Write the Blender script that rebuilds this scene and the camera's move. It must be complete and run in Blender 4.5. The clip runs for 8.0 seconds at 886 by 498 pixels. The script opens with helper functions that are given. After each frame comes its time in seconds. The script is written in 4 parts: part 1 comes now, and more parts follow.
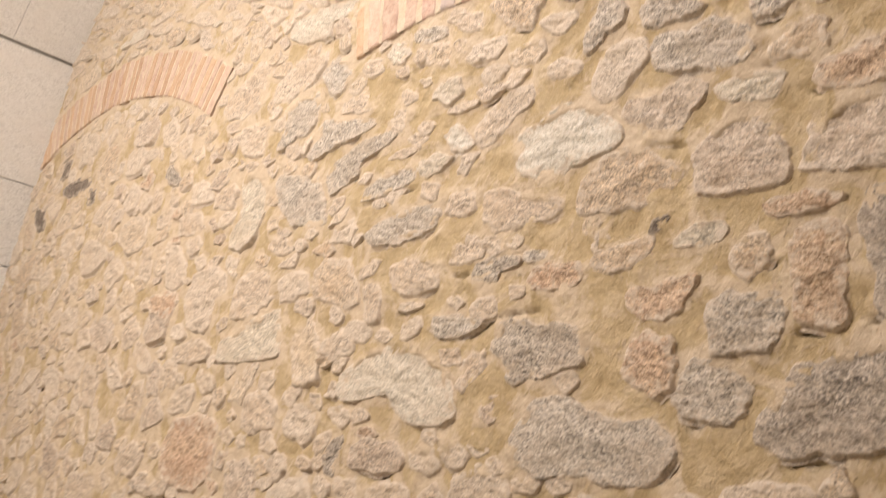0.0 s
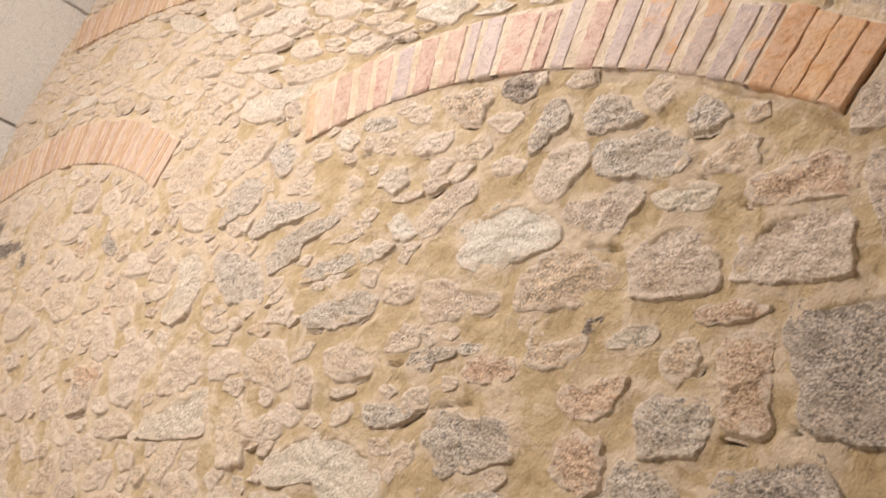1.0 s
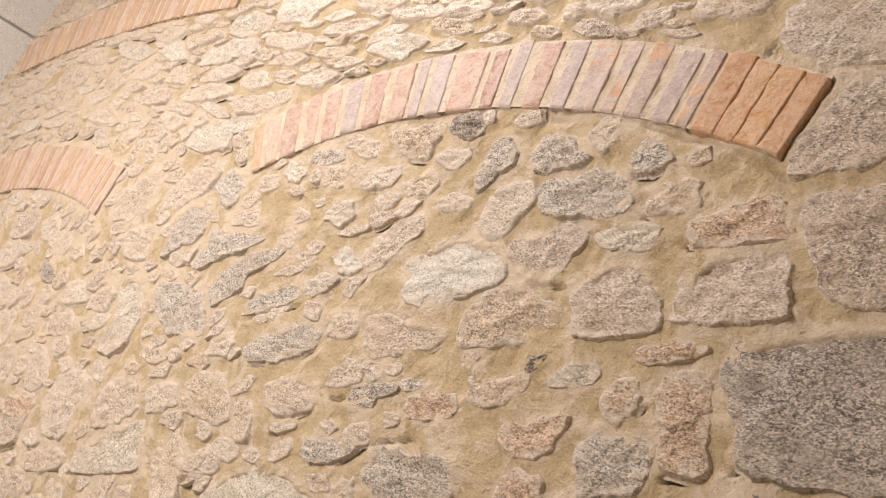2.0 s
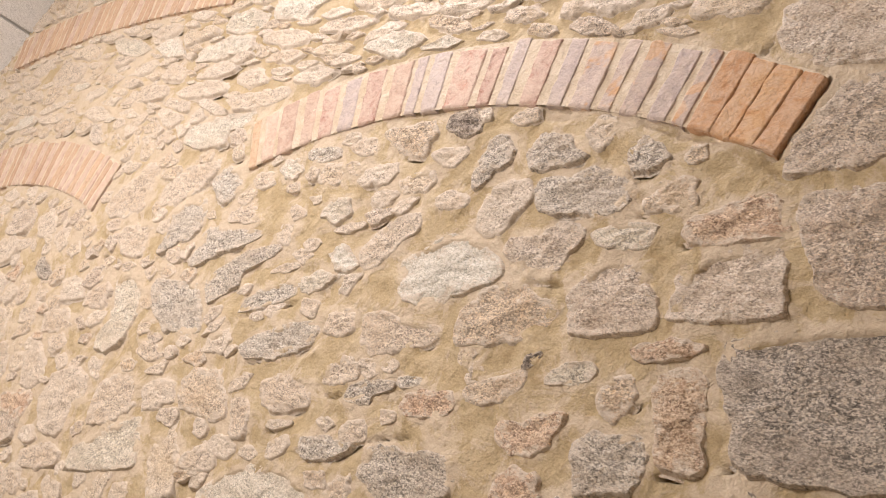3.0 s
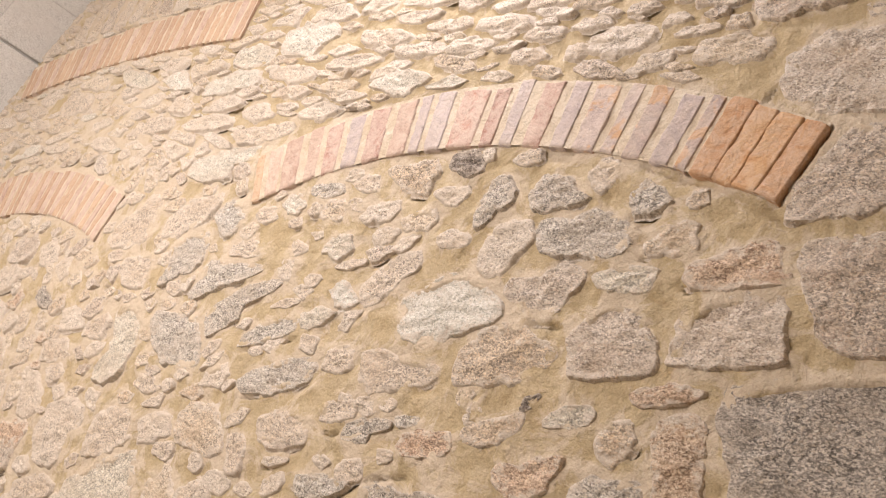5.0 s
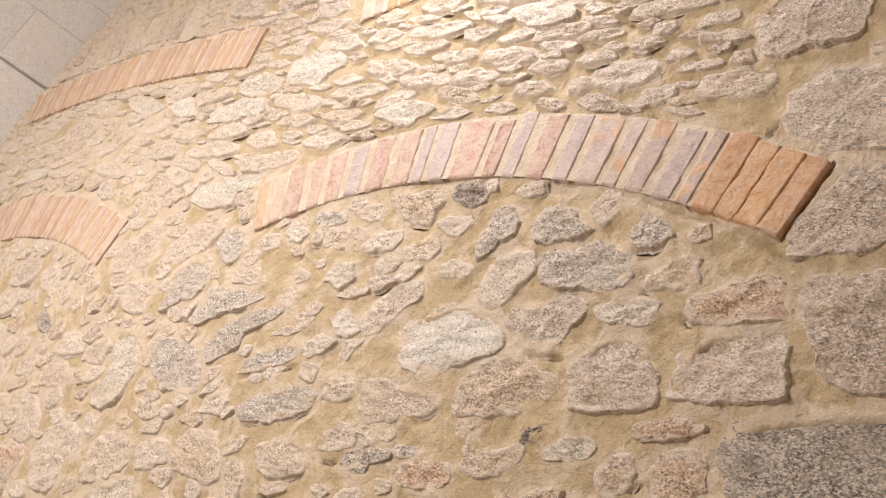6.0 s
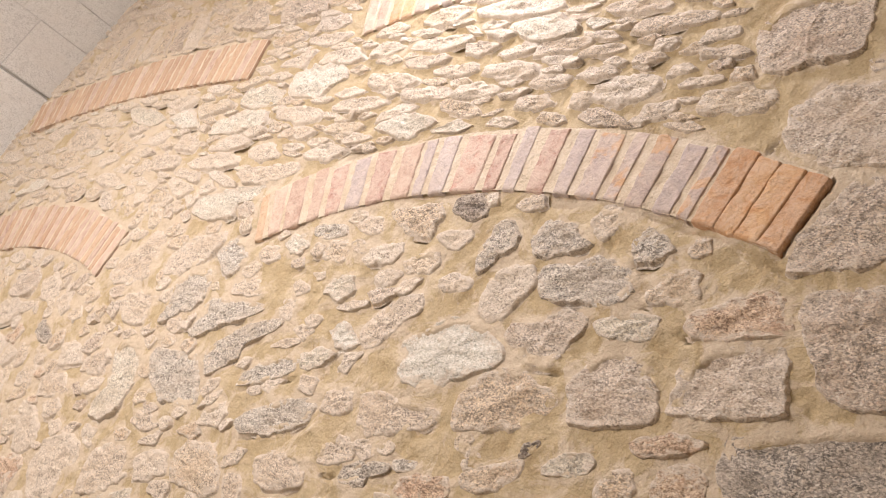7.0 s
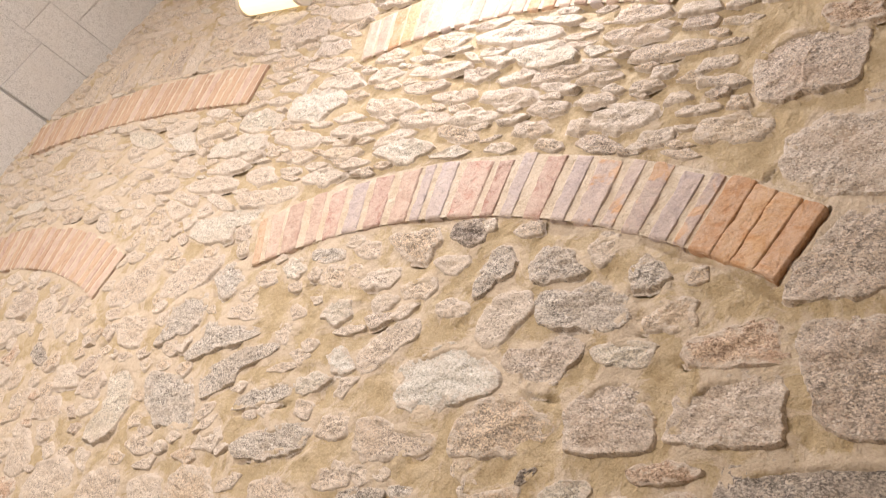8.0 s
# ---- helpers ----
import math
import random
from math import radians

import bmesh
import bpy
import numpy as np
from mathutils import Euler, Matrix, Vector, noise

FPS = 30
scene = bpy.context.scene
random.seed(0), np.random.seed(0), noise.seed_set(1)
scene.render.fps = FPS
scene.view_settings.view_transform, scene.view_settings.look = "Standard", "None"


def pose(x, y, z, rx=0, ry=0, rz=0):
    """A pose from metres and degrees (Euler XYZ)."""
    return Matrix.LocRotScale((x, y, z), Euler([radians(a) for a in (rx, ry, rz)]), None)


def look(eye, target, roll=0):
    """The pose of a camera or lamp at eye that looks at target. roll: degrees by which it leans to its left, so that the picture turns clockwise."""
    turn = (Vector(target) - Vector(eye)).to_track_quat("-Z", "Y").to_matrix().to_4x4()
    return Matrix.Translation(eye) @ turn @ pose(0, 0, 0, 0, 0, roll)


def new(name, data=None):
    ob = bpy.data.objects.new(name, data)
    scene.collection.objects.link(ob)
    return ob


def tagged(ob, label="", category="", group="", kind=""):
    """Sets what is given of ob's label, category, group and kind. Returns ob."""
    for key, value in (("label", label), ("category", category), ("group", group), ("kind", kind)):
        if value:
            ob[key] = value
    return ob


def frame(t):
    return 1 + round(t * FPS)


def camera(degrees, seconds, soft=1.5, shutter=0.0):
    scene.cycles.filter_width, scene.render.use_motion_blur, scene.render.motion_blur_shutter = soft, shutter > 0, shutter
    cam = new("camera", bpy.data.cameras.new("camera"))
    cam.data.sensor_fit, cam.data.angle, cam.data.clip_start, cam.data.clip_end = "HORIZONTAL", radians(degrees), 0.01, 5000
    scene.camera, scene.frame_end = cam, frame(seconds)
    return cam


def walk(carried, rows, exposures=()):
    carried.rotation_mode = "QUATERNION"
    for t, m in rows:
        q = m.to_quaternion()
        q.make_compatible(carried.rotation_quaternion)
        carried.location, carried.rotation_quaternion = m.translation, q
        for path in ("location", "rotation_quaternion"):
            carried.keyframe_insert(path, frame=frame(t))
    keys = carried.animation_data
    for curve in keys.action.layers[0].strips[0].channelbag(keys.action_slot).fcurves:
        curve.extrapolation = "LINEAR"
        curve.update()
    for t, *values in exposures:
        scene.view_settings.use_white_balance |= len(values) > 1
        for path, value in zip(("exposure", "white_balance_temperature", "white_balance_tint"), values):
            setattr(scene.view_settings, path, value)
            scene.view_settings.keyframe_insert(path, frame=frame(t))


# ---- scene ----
cam = camera(50.5, 8.0, soft=1.0, shutter=0.6)
ROWS = [
    (0, 1.4224, -1.3778, 1.6312, 97.551, -14.492, 47.687),
    (0.5, 1.4264, -1.3855, 1.635, 101.558, -16.45, 45.145),
    (1, 1.4284, -1.3882, 1.6365, 104.013, -17.246, 43.121),
    (1.5, 1.4312, -1.3871, 1.6419, 106.714, -17.813, 40.963),
    (2, 1.4319, -1.3856, 1.6411, 107.147, -17.584, 39.559),
    (3.5, 1.4327, -1.3883, 1.6417, 107.046, -17.679, 39.213),
    (4, 1.4331, -1.3881, 1.6445, 107.767, -17.998, 38.958),
    (5.5, 1.4337, -1.3907, 1.6538, 110.06, -19.167, 39.055),
    (6, 1.4341, -1.3944, 1.6513, 111.064, -19.572, 38.799),
    (6.5, 1.4343, -1.3943, 1.6514, 111.334, -19.514, 38.878),
    (7, 1.4342, -1.3957, 1.6542, 111.84, -19.948, 38.665),
    (7.5, 1.4346, -1.3947, 1.6546, 112.298, -20.051, 38.552),
    (8, 1.4355, -1.3971, 1.6549, 113.452, -20.265, 38.339),
]
walk(cam, [(t, pose(x, y, z, rx, ry, rz)) for t, x, y, z, rx, ry, rz in ROWS],
     exposures=[(0.0, -0.05, 7150, 10), (1.0, -0.07, 6850, 10), (2.0, -0.06, 6700, 10), (8.0, -0.06, 6600, 10)])

# ---- light: the flood lamp over the blocked arch, the glowing ledge patch, an added room fill ----
world = bpy.data.worlds.new("night_outside")
scene.world = world
world.use_nodes = True
world.node_tree.nodes["Background"].inputs["Color"].default_value = (1.0, 0.85, 0.65, 1)
world.node_tree.nodes["Background"].inputs["Strength"].default_value = 0.05


def area_light(name, eye, target, size, watts, colour):
    data = bpy.data.lights.new(name, "AREA")
    data.shape, data.size, data.energy, data.color = "DISK", size, watts, colour
    ob = new(name, data)
    ob.matrix_world = look(eye, target)
    return ob


area_light("flood_light", (-0.2, -0.36, 3.80), (-0.18, 0.0, 2.8), 0.2, 16.5, (0.99, 0.92, 0.96))
# added fill from behind the camera, tuned to even out the wall
area_light("room_fill_light", (-1.25, -2.6, 3.0), (-1.1, -0.3, 1.4), 1.2, 136, (1.0, 0.885, 0.82))


# ---- materials ----
def material(name):
    m = bpy.data.materials.new(name)
    m.use_nodes = True
    return m, m.node_tree.nodes, m.node_tree.links, m.node_tree.nodes["Principled BSDF"]


def noise_node(N, L, co, scale, detail=4.0, rough=0.6, warp=0.0):
    n = N.new("ShaderNodeTexNoise")
    n.inputs["Scale"].default_value, n.inputs["Detail"].default_value = scale, detail
    n.inputs["Roughness"].default_value, n.inputs["Distortion"].default_value = rough, warp
    L.new(co, n.inputs["Vector"])
    return n.outputs["Fac"]


def ramp(N, L, fac, stops, mode="LINEAR"):
    r = N.new("ShaderNodeValToRGB")
    r.color_ramp.interpolation = mode
    while len(r.color_ramp.elements) < len(stops):
        r.color_ramp.elements.new(0.5)
    for e, (p, c) in zip(r.color_ramp.elements, stops):
        e.position, e.color = p, (*c, 1) if isinstance(c, tuple) else (c, c, c, 1)
    L.new(fac, r.inputs["Fac"])
    return r.outputs["Color"]


def mix(N, L, fac, a, b, mode="MIX"):
    n = N.new("ShaderNodeMix")
    n.data_type, n.blend_type = "RGBA", mode
    for value, slot in ((fac, 0), (a, 6), (b, 7)):
        if isinstance(value, (int, float)):
            n.inputs[slot].default_value = value
        elif isinstance(value, tuple):
            n.inputs[slot].default_value = (*value, 1)
        else:
            L.new(value, n.inputs[slot])
    return n.outputs[2]


def maths(N, L, op, a, b):
    n = N.new("ShaderNodeMath")
    n.operation = op
    for value, slot in ((a, 0), (b, 1)):
        if isinstance(value, (int, float)):
            n.inputs[slot].default_value = value
        else:
            L.new(value, n.inputs[slot])
    return n.outputs[0]


def bump(N, L, height, strength, distance, under=None):
    b = N.new("ShaderNodeBump")
    b.inputs["Strength"].default_value, b.inputs["Distance"].default_value = strength, distance
    L.new(height, b.inputs["Height"])
    if under:
        L.new(under, b.inputs["Normal"])
    return b.outputs["Normal"]


def place(N):
    return N.new("ShaderNodeNewGeometry").outputs["Position"]


WASH = (0.70, 0.62, 0.535)


def mortar_material(name, low, high, smear, stain):
    m, N, L, out = material(name)
    co = place(N)
    broad = noise_node(N, L, co, 3.2, 3, 0.55)
    patch = noise_node(N, L, co, 17, 5, 0.62, 0.4)
    sand = noise_node(N, L, co, 210, 3, 0.7)
    c = ramp(N, L, broad, ((0.3, low), (0.7, high)))
    c = mix(N, L, ramp(N, L, patch, ((0.46, 0.0), (0.66, 1.0))), c, smear)
    c = mix(N, L, ramp(N, L, patch, ((0.28, 0.75), (0.43, 0.0))), c, stain)
    rim = N.new("ShaderNodeAttribute")
    rim.attribute_name = "rim"
    film = maths(N, L, "ADD", maths(N, L, "MULTIPLY", rim.outputs["Fac"], 0.21), noise_node(N, L, co, 10, 6, 0.7, 0.9))
    c = mix(N, L, maths(N, L, "MULTIPLY", ramp(N, L, film, ((0.57, 0.0), (0.66, 1.0))), 0.8), c, (0.68, 0.585, 0.475))
    c = mix(N, L, 0.35, c, ramp(N, L, sand, ((0.3, 0.32), (0.5, 0.5), (0.72, 0.70))), "OVERLAY")
    L.new(c, out.inputs["Base Color"])
    out.inputs["Roughness"].default_value = 0.94
    n0 = bump(N, L, film, 0.6, 0.010)
    n1 = bump(N, L, patch, 0.7, 0.014, n0)
    n2 = bump(N, L, noise_node(N, L, co, 70, 5, 0.72, 0.4), 0.85, 0.007, n1)
    L.new(bump(N, L, sand, 0.7, 0.0025, n2), out.inputs["Normal"])
    return m


def stone_material(name, dark, mid, light, stain, wash=0.5, grain=1.0, speck=1.0):
    """Coarse granite-like stone: crystals, mottling, stains, flecks painted as lit facets and shaded pits, and a lime
    wash that clings to the rim.
    """
    m, N, L, out = material(name)
    bed = N.new("ShaderNodeVectorMath")
    bed.operation = "MULTIPLY"
    bed.inputs[1].default_value = (1.0, 1.0, 1.45)
    L.new(place(N), bed.inputs[0])
    co = bed.outputs[0]
    vary = maths(N, L, "ADD", N.new("ShaderNodeObjectInfo").outputs["Random"], N.new("ShaderNodeNewGeometry").outputs["Random Per Island"])
    crystal = noise_node(N, L, co, 185, 3, 0.7, 0.2)
    mottle = noise_node(N, L, co, 38, 5, 0.7, 0.5)
    broad = noise_node(N, L, co, 7.5, 3, 0.6)
    bent = N.new("ShaderNodeMix")
    bent.data_type = "VECTOR"
    bent.inputs[0].default_value = 0.004
    L.new(co, bent.inputs[4])
    wavy = N.new("ShaderNodeTexNoise")
    wavy.inputs["Scale"].default_value, wavy.inputs["Detail"].default_value = 60, 3
    L.new(co, wavy.inputs["Vector"])
    L.new(wavy.outputs["Color"], bent.inputs[5])
    grains = N.new("ShaderNodeTexVoronoi")
    grains.inputs["Scale"].default_value = 230
    L.new(bent.outputs[1], grains.inputs["Vector"])
    split = N.new("ShaderNodeSeparateColor")
    L.new(grains.outputs["Color"], split.inputs["Color"])
    c = ramp(N, L, split.outputs[0], ((0.11, dark), (0.35, mid), (0.63, mid), (0.87, light)))
    # besides crystals, pale flecks paint lit facets and dark ones pits in shade
    c = mix(N, L, ramp(N, L, crystal, ((0.40, 0.8), (0.46, 0.0))), c, dark)
    c = mix(N, L, ramp(N, L, crystal, ((0.53, 0.0), (0.58, 1.0))), c, light)
    c = mix(N, L, ramp(N, L, mottle, ((0.46, 0.0), (0.62, 0.45))), c, light)
    c = mix(N, L, ramp(N, L, mottle, ((0.33, 0.3), (0.45, 0.0))), c, dark)
    c = mix(N, L, ramp(N, L, broad, ((0.45, 0.0), (0.66, 0.55))), c, stain)
    tone = ramp(N, L, maths(N, L, "FRACT", maths(N, L, "MULTIPLY", vary, 1.7), 0.0), ((0.0, 0.38), (1.0, 0.62)))
    c = mix(N, L, 0.55, c, tone, "OVERLAY")
    rim = N.new("ShaderNodeAttribute")
    rim.attribute_name = "rim"
    edge = maths(N, L, "ADD", maths(N, L, "ADD", maths(N, L, "MULTIPLY", rim.outputs["Fac"], 0.78), 0.07), maths(N, L, "MULTIPLY", maths(N, L, "SUBTRACT", noise_node(N, L, co, 40, 6, 0.78, 0.5), 0.5), 2.4))
    c = mix(N, L, maths(N, L, "MULTIPLY", ramp(N, L, edge, ((0.58, 0.0), (0.86, 1.0))), wash), c, WASH)
    c = mix(N, L, ramp(N, L, noise_node(N, L, co, 16, 3, 0.6, 0.6), ((0.38, 0.12 * speck), (0.62, 0.70 * speck))), c, ramp(N, L, split.outputs[1], ((0.1, 0.30), (0.4, 0.5), (0.7, 0.52), (0.92, 0.74))), "OVERLAY")
    # dark flecks over the wash, painting the shade in small pits and crevices
    c = mix(N, L, ramp(N, L, noise_node(N, L, co, 150, 3, 0.65, 0.4), ((0.35, 0.6 * speck), (0.41, 0.0))), c, dark)
    L.new(c, out.inputs["Base Color"])
    out.inputs["Roughness"].default_value = 0.86
    ridge = N.new("ShaderNodeTexNoise")
    ridge.noise_type, ridge.normalize = "RIDGED_MULTIFRACTAL", False
    ridge.inputs["Scale"].default_value, ridge.inputs["Detail"].default_value = 17, 4
    ridge.inputs["Roughness"].default_value, ridge.inputs["Distortion"].default_value = 0.5, 0.5
    L.new(co, ridge.inputs["Vector"])
    n0 = bump(N, L, ridge.outputs["Fac"], 0.9 * grain, 0.009)
    n1 = bump(N, L, mottle, 0.6 * grain, 0.008, n0)
    n2 = bump(N, L, noise_node(N, L, co, 80, 4, 0.7, 0.3), 0.7 * grain, 0.006, n1)
    L.new(bump(N, L, crystal, 0.8 * grain, 0.004, n2), out.inputs["Normal"])
    return m


def brick_material(name, a, b, wash, blotch=None):
    m, N, L, out = material(name)
    co = place(N)
    patch = noise_node(N, L, co, 30, 4, 0.65, 0.5)
    grit = noise_node(N, L, co, 160, 3, 0.7)
    c = mix(N, L, ramp(N, L, patch, ((0.33, 0.0), (0.53, 1.0))), a, b)
    c = mix(N, L, 0.55, c, ramp(N, L, N.new("ShaderNodeObjectInfo").outputs["Random"], ((0.0, 0.36), (1.0, 0.62))), "OVERLAY")
    c = mix(N, L, ramp(N, L, noise_node(N, L, co, 75, 4, 0.7, 0.6), ((0.34, 0.55), (0.42, 0.0))), c, tuple(v * 0.6 for v in a))
    c = mix(N, L, 0.35, c, ramp(N, L, grit, ((0.3, 0.3), (0.7, 0.7))), "OVERLAY")
    if blotch:
        c = mix(N, L, maths(N, L, "MULTIPLY", ramp(N, L, noise_node(N, L, co, 19, 3, 0.5, 0.3), ((0.53, 0.0), (0.60, 1.0))), 0.85), c, blotch)
    lime = noise_node(N, L, co, 24, 5, 0.75, 0.8)
    c = mix(N, L, maths(N, L, "MULTIPLY", ramp(N, L, lime, ((0.40, 0.0), (0.62, 1.0))), wash), c, (0.73, 0.63, 0.545))
    L.new(c, out.inputs["Base Color"])
    out.inputs["Roughness"].default_value = 0.9
    n1 = bump(N, L, patch, 0.8, 0.009)
    L.new(bump(N, L, grit, 0.8, 0.003, n1), out.inputs["Normal"])
    return m


def plain_material(name, colour, rough=0.6, metal=0.0, glow=0.0):
    m, N, L, out = material(name)
    c = ramp(N, L, noise_node(N, L, place(N), 9, 4), ((0.3, tuple(v * 0.85 for v in colour)), (0.7, colour)))
    L.new(c, out.inputs["Base Color"])
    out.inputs["Roughness"].default_value, out.inputs["Metallic"].default_value = rough, metal
    if glow:
        out.inputs["Emission Color"].default_value = (1.0, 0.86, 0.6, 1)
        out.inputs["Emission Strength"].default_value = glow
    return m


MORTAR = mortar_material("sandy_lime_mortar", (0.475, 0.375, 0.228), (0.555, 0.45, 0.29), (0.60, 0.50, 0.35), (0.36, 0.262, 0.15))
GREY = stone_material("grey_granite", (0.275, 0.238, 0.205), (0.522, 0.448, 0.383), (0.802, 0.704, 0.609), (0.528, 0.414, 0.317), 0.75)
PALE = stone_material("pale_greenish_granite", (0.346, 0.323, 0.275), (0.649, 0.604, 0.525), (0.85, 0.797, 0.706), (0.623, 0.548, 0.449), 0.9, speck=0.75)
ROSE = stone_material("rose_sandstone", (0.271, 0.186, 0.138), (0.532, 0.395, 0.296), (0.81, 0.654, 0.507), (0.532, 0.355, 0.25), 0.95, 0.9, speck=0.75)
RUST = stone_material("rusty_brown_granite", (0.208, 0.147, 0.103), (0.465, 0.344, 0.251), (0.721, 0.567, 0.439), (0.491, 0.334, 0.22), 0.95, speck=0.8)
DARK = stone_material("dark_granite", (0.14, 0.125, 0.112), (0.37, 0.332, 0.295), (0.70, 0.64, 0.575), (0.42, 0.355, 0.29), 0.45)
BUFF = stone_material("buff_granite", (0.268, 0.224, 0.181), (0.554, 0.47, 0.379), (0.85, 0.725, 0.582), (0.604, 0.475, 0.34), 1.0, speck=0.65)
LIME = stone_material("lime_washed_granite", (0.326, 0.278, 0.233), (0.64, 0.554, 0.468), (0.822, 0.73, 0.627), (0.661, 0.549, 0.428), 1.0, speck=0.5)
WHITE = stone_material("chalk_pale_granite", (0.42, 0.41, 0.36), (0.72, 0.69, 0.62), (0.84, 0.81, 0.75), (0.66, 0.61, 0.53), 0.9)
SALT = stone_material("salt_and_pepper_granite", (0.19, 0.17, 0.148), (0.52, 0.475, 0.42), (0.82, 0.765, 0.695), (0.54, 0.465, 0.385), 0.75, 1.15)
# near-black colour for the darkest stones and for a crevice in shade
NEAR_BLACK = stone_material("near_black_stone_and_hole", (0.07, 0.057, 0.048), (0.19, 0.158, 0.135), (0.36, 0.315, 0.275), (0.22, 0.17, 0.13), 0.6)
ASHLAR = stone_material("dressed_grey_ashlar", (0.52, 0.525, 0.53), (0.70, 0.705, 0.71), (0.80, 0.805, 0.81), (0.71, 0.70, 0.69), 0.1, 0.5, speck=0.3)
BRICK_PALE = brick_material("pale_pink_brick", (0.53, 0.37, 0.30), (0.61, 0.47, 0.39), 0.5)
BRICK_LILAC = brick_material("lilac_grey_brick", (0.47, 0.40, 0.395), (0.56, 0.485, 0.475), 0.4)
BRICK_RED = brick_material("red_speckled_brick", (0.47, 0.24, 0.19), (0.60, 0.45, 0.39), 0.55)
BRICK_MIXED = brick_material("lilac_brick_with_orange_blotches", (0.45, 0.37, 0.36), (0.57, 0.475, 0.44), 0.45, (0.62, 0.375, 0.20))
BRICK_ORANGE = brick_material("orange_brick", (0.55, 0.305, 0.155), (0.62, 0.40, 0.235), 0.4)
BRICK_TAN = brick_material("tan_orange_brick", (0.53, 0.36, 0.25), (0.58, 0.41, 0.285), 0.22)
LIME_JOINT = mortar_material("pale_lime_joint", (0.62, 0.525, 0.40), (0.70, 0.61, 0.49), (0.76, 0.68, 0.57), (0.55, 0.44, 0.31))
JOINT = plain_material("grey_lime_joint", (0.62, 0.61, 0.59), 0.95)
FLAG = plain_material("grey_floor_flags", (0.42, 0.37, 0.31), 0.8)
PLASTER = plain_material("cream_plaster", (0.74, 0.66, 0.54), 0.9)
IRON = plain_material("dark_painted_metal", (0.10, 0.09, 0.08), 0.5, 0.6)
# glows on the lamp faces and on the cylinder for the lit plaster
GLOW_CREAM = plain_material("glowing_cream_face", (0.9, 0.8, 0.6), 0.4, 0.0, 1.15)


# ---- geometry helpers ----
def part(name, bm, mat_, parent=None, label=""):
    me = bpy.data.meshes.new(name)
    bm.to_mesh(me)
    bm.free()
    me.materials.append(mat_)
    ob = new(name, me)
    if parent:
        ob.parent = parent
    return tagged(ob, label)


def sheet(name, verts, faces, mat_, parent=None, rim=None, flat=None):
    me = bpy.data.meshes.new(name)
    me.from_pydata(verts, [], faces)
    me.materials.append(mat_)
    if rim is not None:
        me.attributes.new("rim", "FLOAT", "POINT").data.foreach_set("value", rim)
    me.polygons.foreach_set("use_smooth", flat if flat else [True] * len(me.polygons))
    me.update()
    ob = new(name, me)
    if parent:
        ob.parent = parent
    return ob


def box_mesh(lo, hi, bevel=0.0):
    bm = bmesh.new()
    bmesh.ops.create_cube(bm, size=1)
    for v in bm.verts:
        v.co = Vector([(lo[i] + hi[i]) / 2 + v.co[i] * (hi[i] - lo[i]) for i in range(3)])
    if bevel:
        bmesh.ops.bevel(bm, geom=bm.edges[:], offset=bevel, segments=2, affect="EDGES")
    return bm


def value_noise(x, z, scale, seed):
    """Smooth lattice noise in -1..1 at the points x, z."""
    table = np.random.RandomState(seed).rand(256, 256) * 2 - 1
    gx, gz = x * scale + 1000, z * scale + 1000
    ix, iz = np.floor(gx).astype(int), np.floor(gz).astype(int)
    fx, fz = gx - ix, gz - iz
    fx, fz = fx * fx * (3 - 2 * fx), fz * fz * (3 - 2 * fz)
    p = lambda i, j: table[(ix + i) % 256, (iz + j) % 256]
    return (p(0, 0) * (1 - fx) + p(1, 0) * fx) * (1 - fz) + (p(0, 1) * (1 - fx) + p(1, 1) * fx) * fz


# ---- the rubble wall: where its stones, arches and mortar lie (x along the wall, z up) ----
X0, X1, Z0, Z1 = -3.30, 2.60, 0.0, 4.25
STONES = []


def corners_table(corners, soft=1):
    """Centre of an outline and its radius in every direction round that centre."""
    cx = sum(p[0] for p in corners) / len(corners)
    cz = sum(p[1] for p in corners) / len(corners)
    radii = np.full(TURNS, 0.004)
    for (ax, az), (bx, bz) in zip(corners, corners[1:] + corners[:1]):
        ax, az, bx, bz = ax - cx, az - cz, bx - cx, bz - cz
        det = DX * (az - bz) - DZ * (ax - bx)
        det = np.where(np.abs(det) < 1e-9, 1e-9, det)
        q = (DX * az - DZ * ax) / det
        far = (ax * (az - bz) - az * (ax - bx)) / det
        radii = np.maximum(radii, np.where((q >= -0.001) & (q <= 1.001) & (far > 0), far, 0))
    for _ in range(soft):
        radii = 0.5 * radii + 0.25 * np.roll(radii, 1) + 0.25 * np.roll(radii, -1)
    return cx, cz, radii


TURNS = 96
DX, DZ = np.cos(np.arange(TURNS) * 2 * math.pi / TURNS), np.sin(np.arange(TURNS) * 2 * math.pi / TURNS)


def stone(mat_, *corners):
    """A stone of the wall by its corners (x, z)."""
    STONES.append((*corners_table(list(corners)), mat_))


stone(GREY, (0.836, 2.529), (0.858, 2.561), (0.947, 2.570), (1.003, 2.421), (0.889, 2.390), (0.794, 2.374), (0.773, 2.396), (0.794, 2.470))
stone(GREY, (0.706, 2.671), (0.718, 2.729), (0.774, 2.764), (0.881, 2.767), (0.955, 2.717), (0.972, 2.601), (0.903, 2.587), (0.806, 2.600), (0.737, 2.613))
stone(GREY, (0.607, 2.946), (0.650, 2.997), (0.717, 3.003), (0.825, 2.969), (0.827, 2.900), (0.813, 2.836), (0.741, 2.826), (0.689, 2.815), (0.636, 2.819), (0.607, 2.894))
stone(RUST, (0.719, 3.049), (0.827, 3.054), (0.852, 2.991), (0.764, 2.989), (0.728, 3.003))
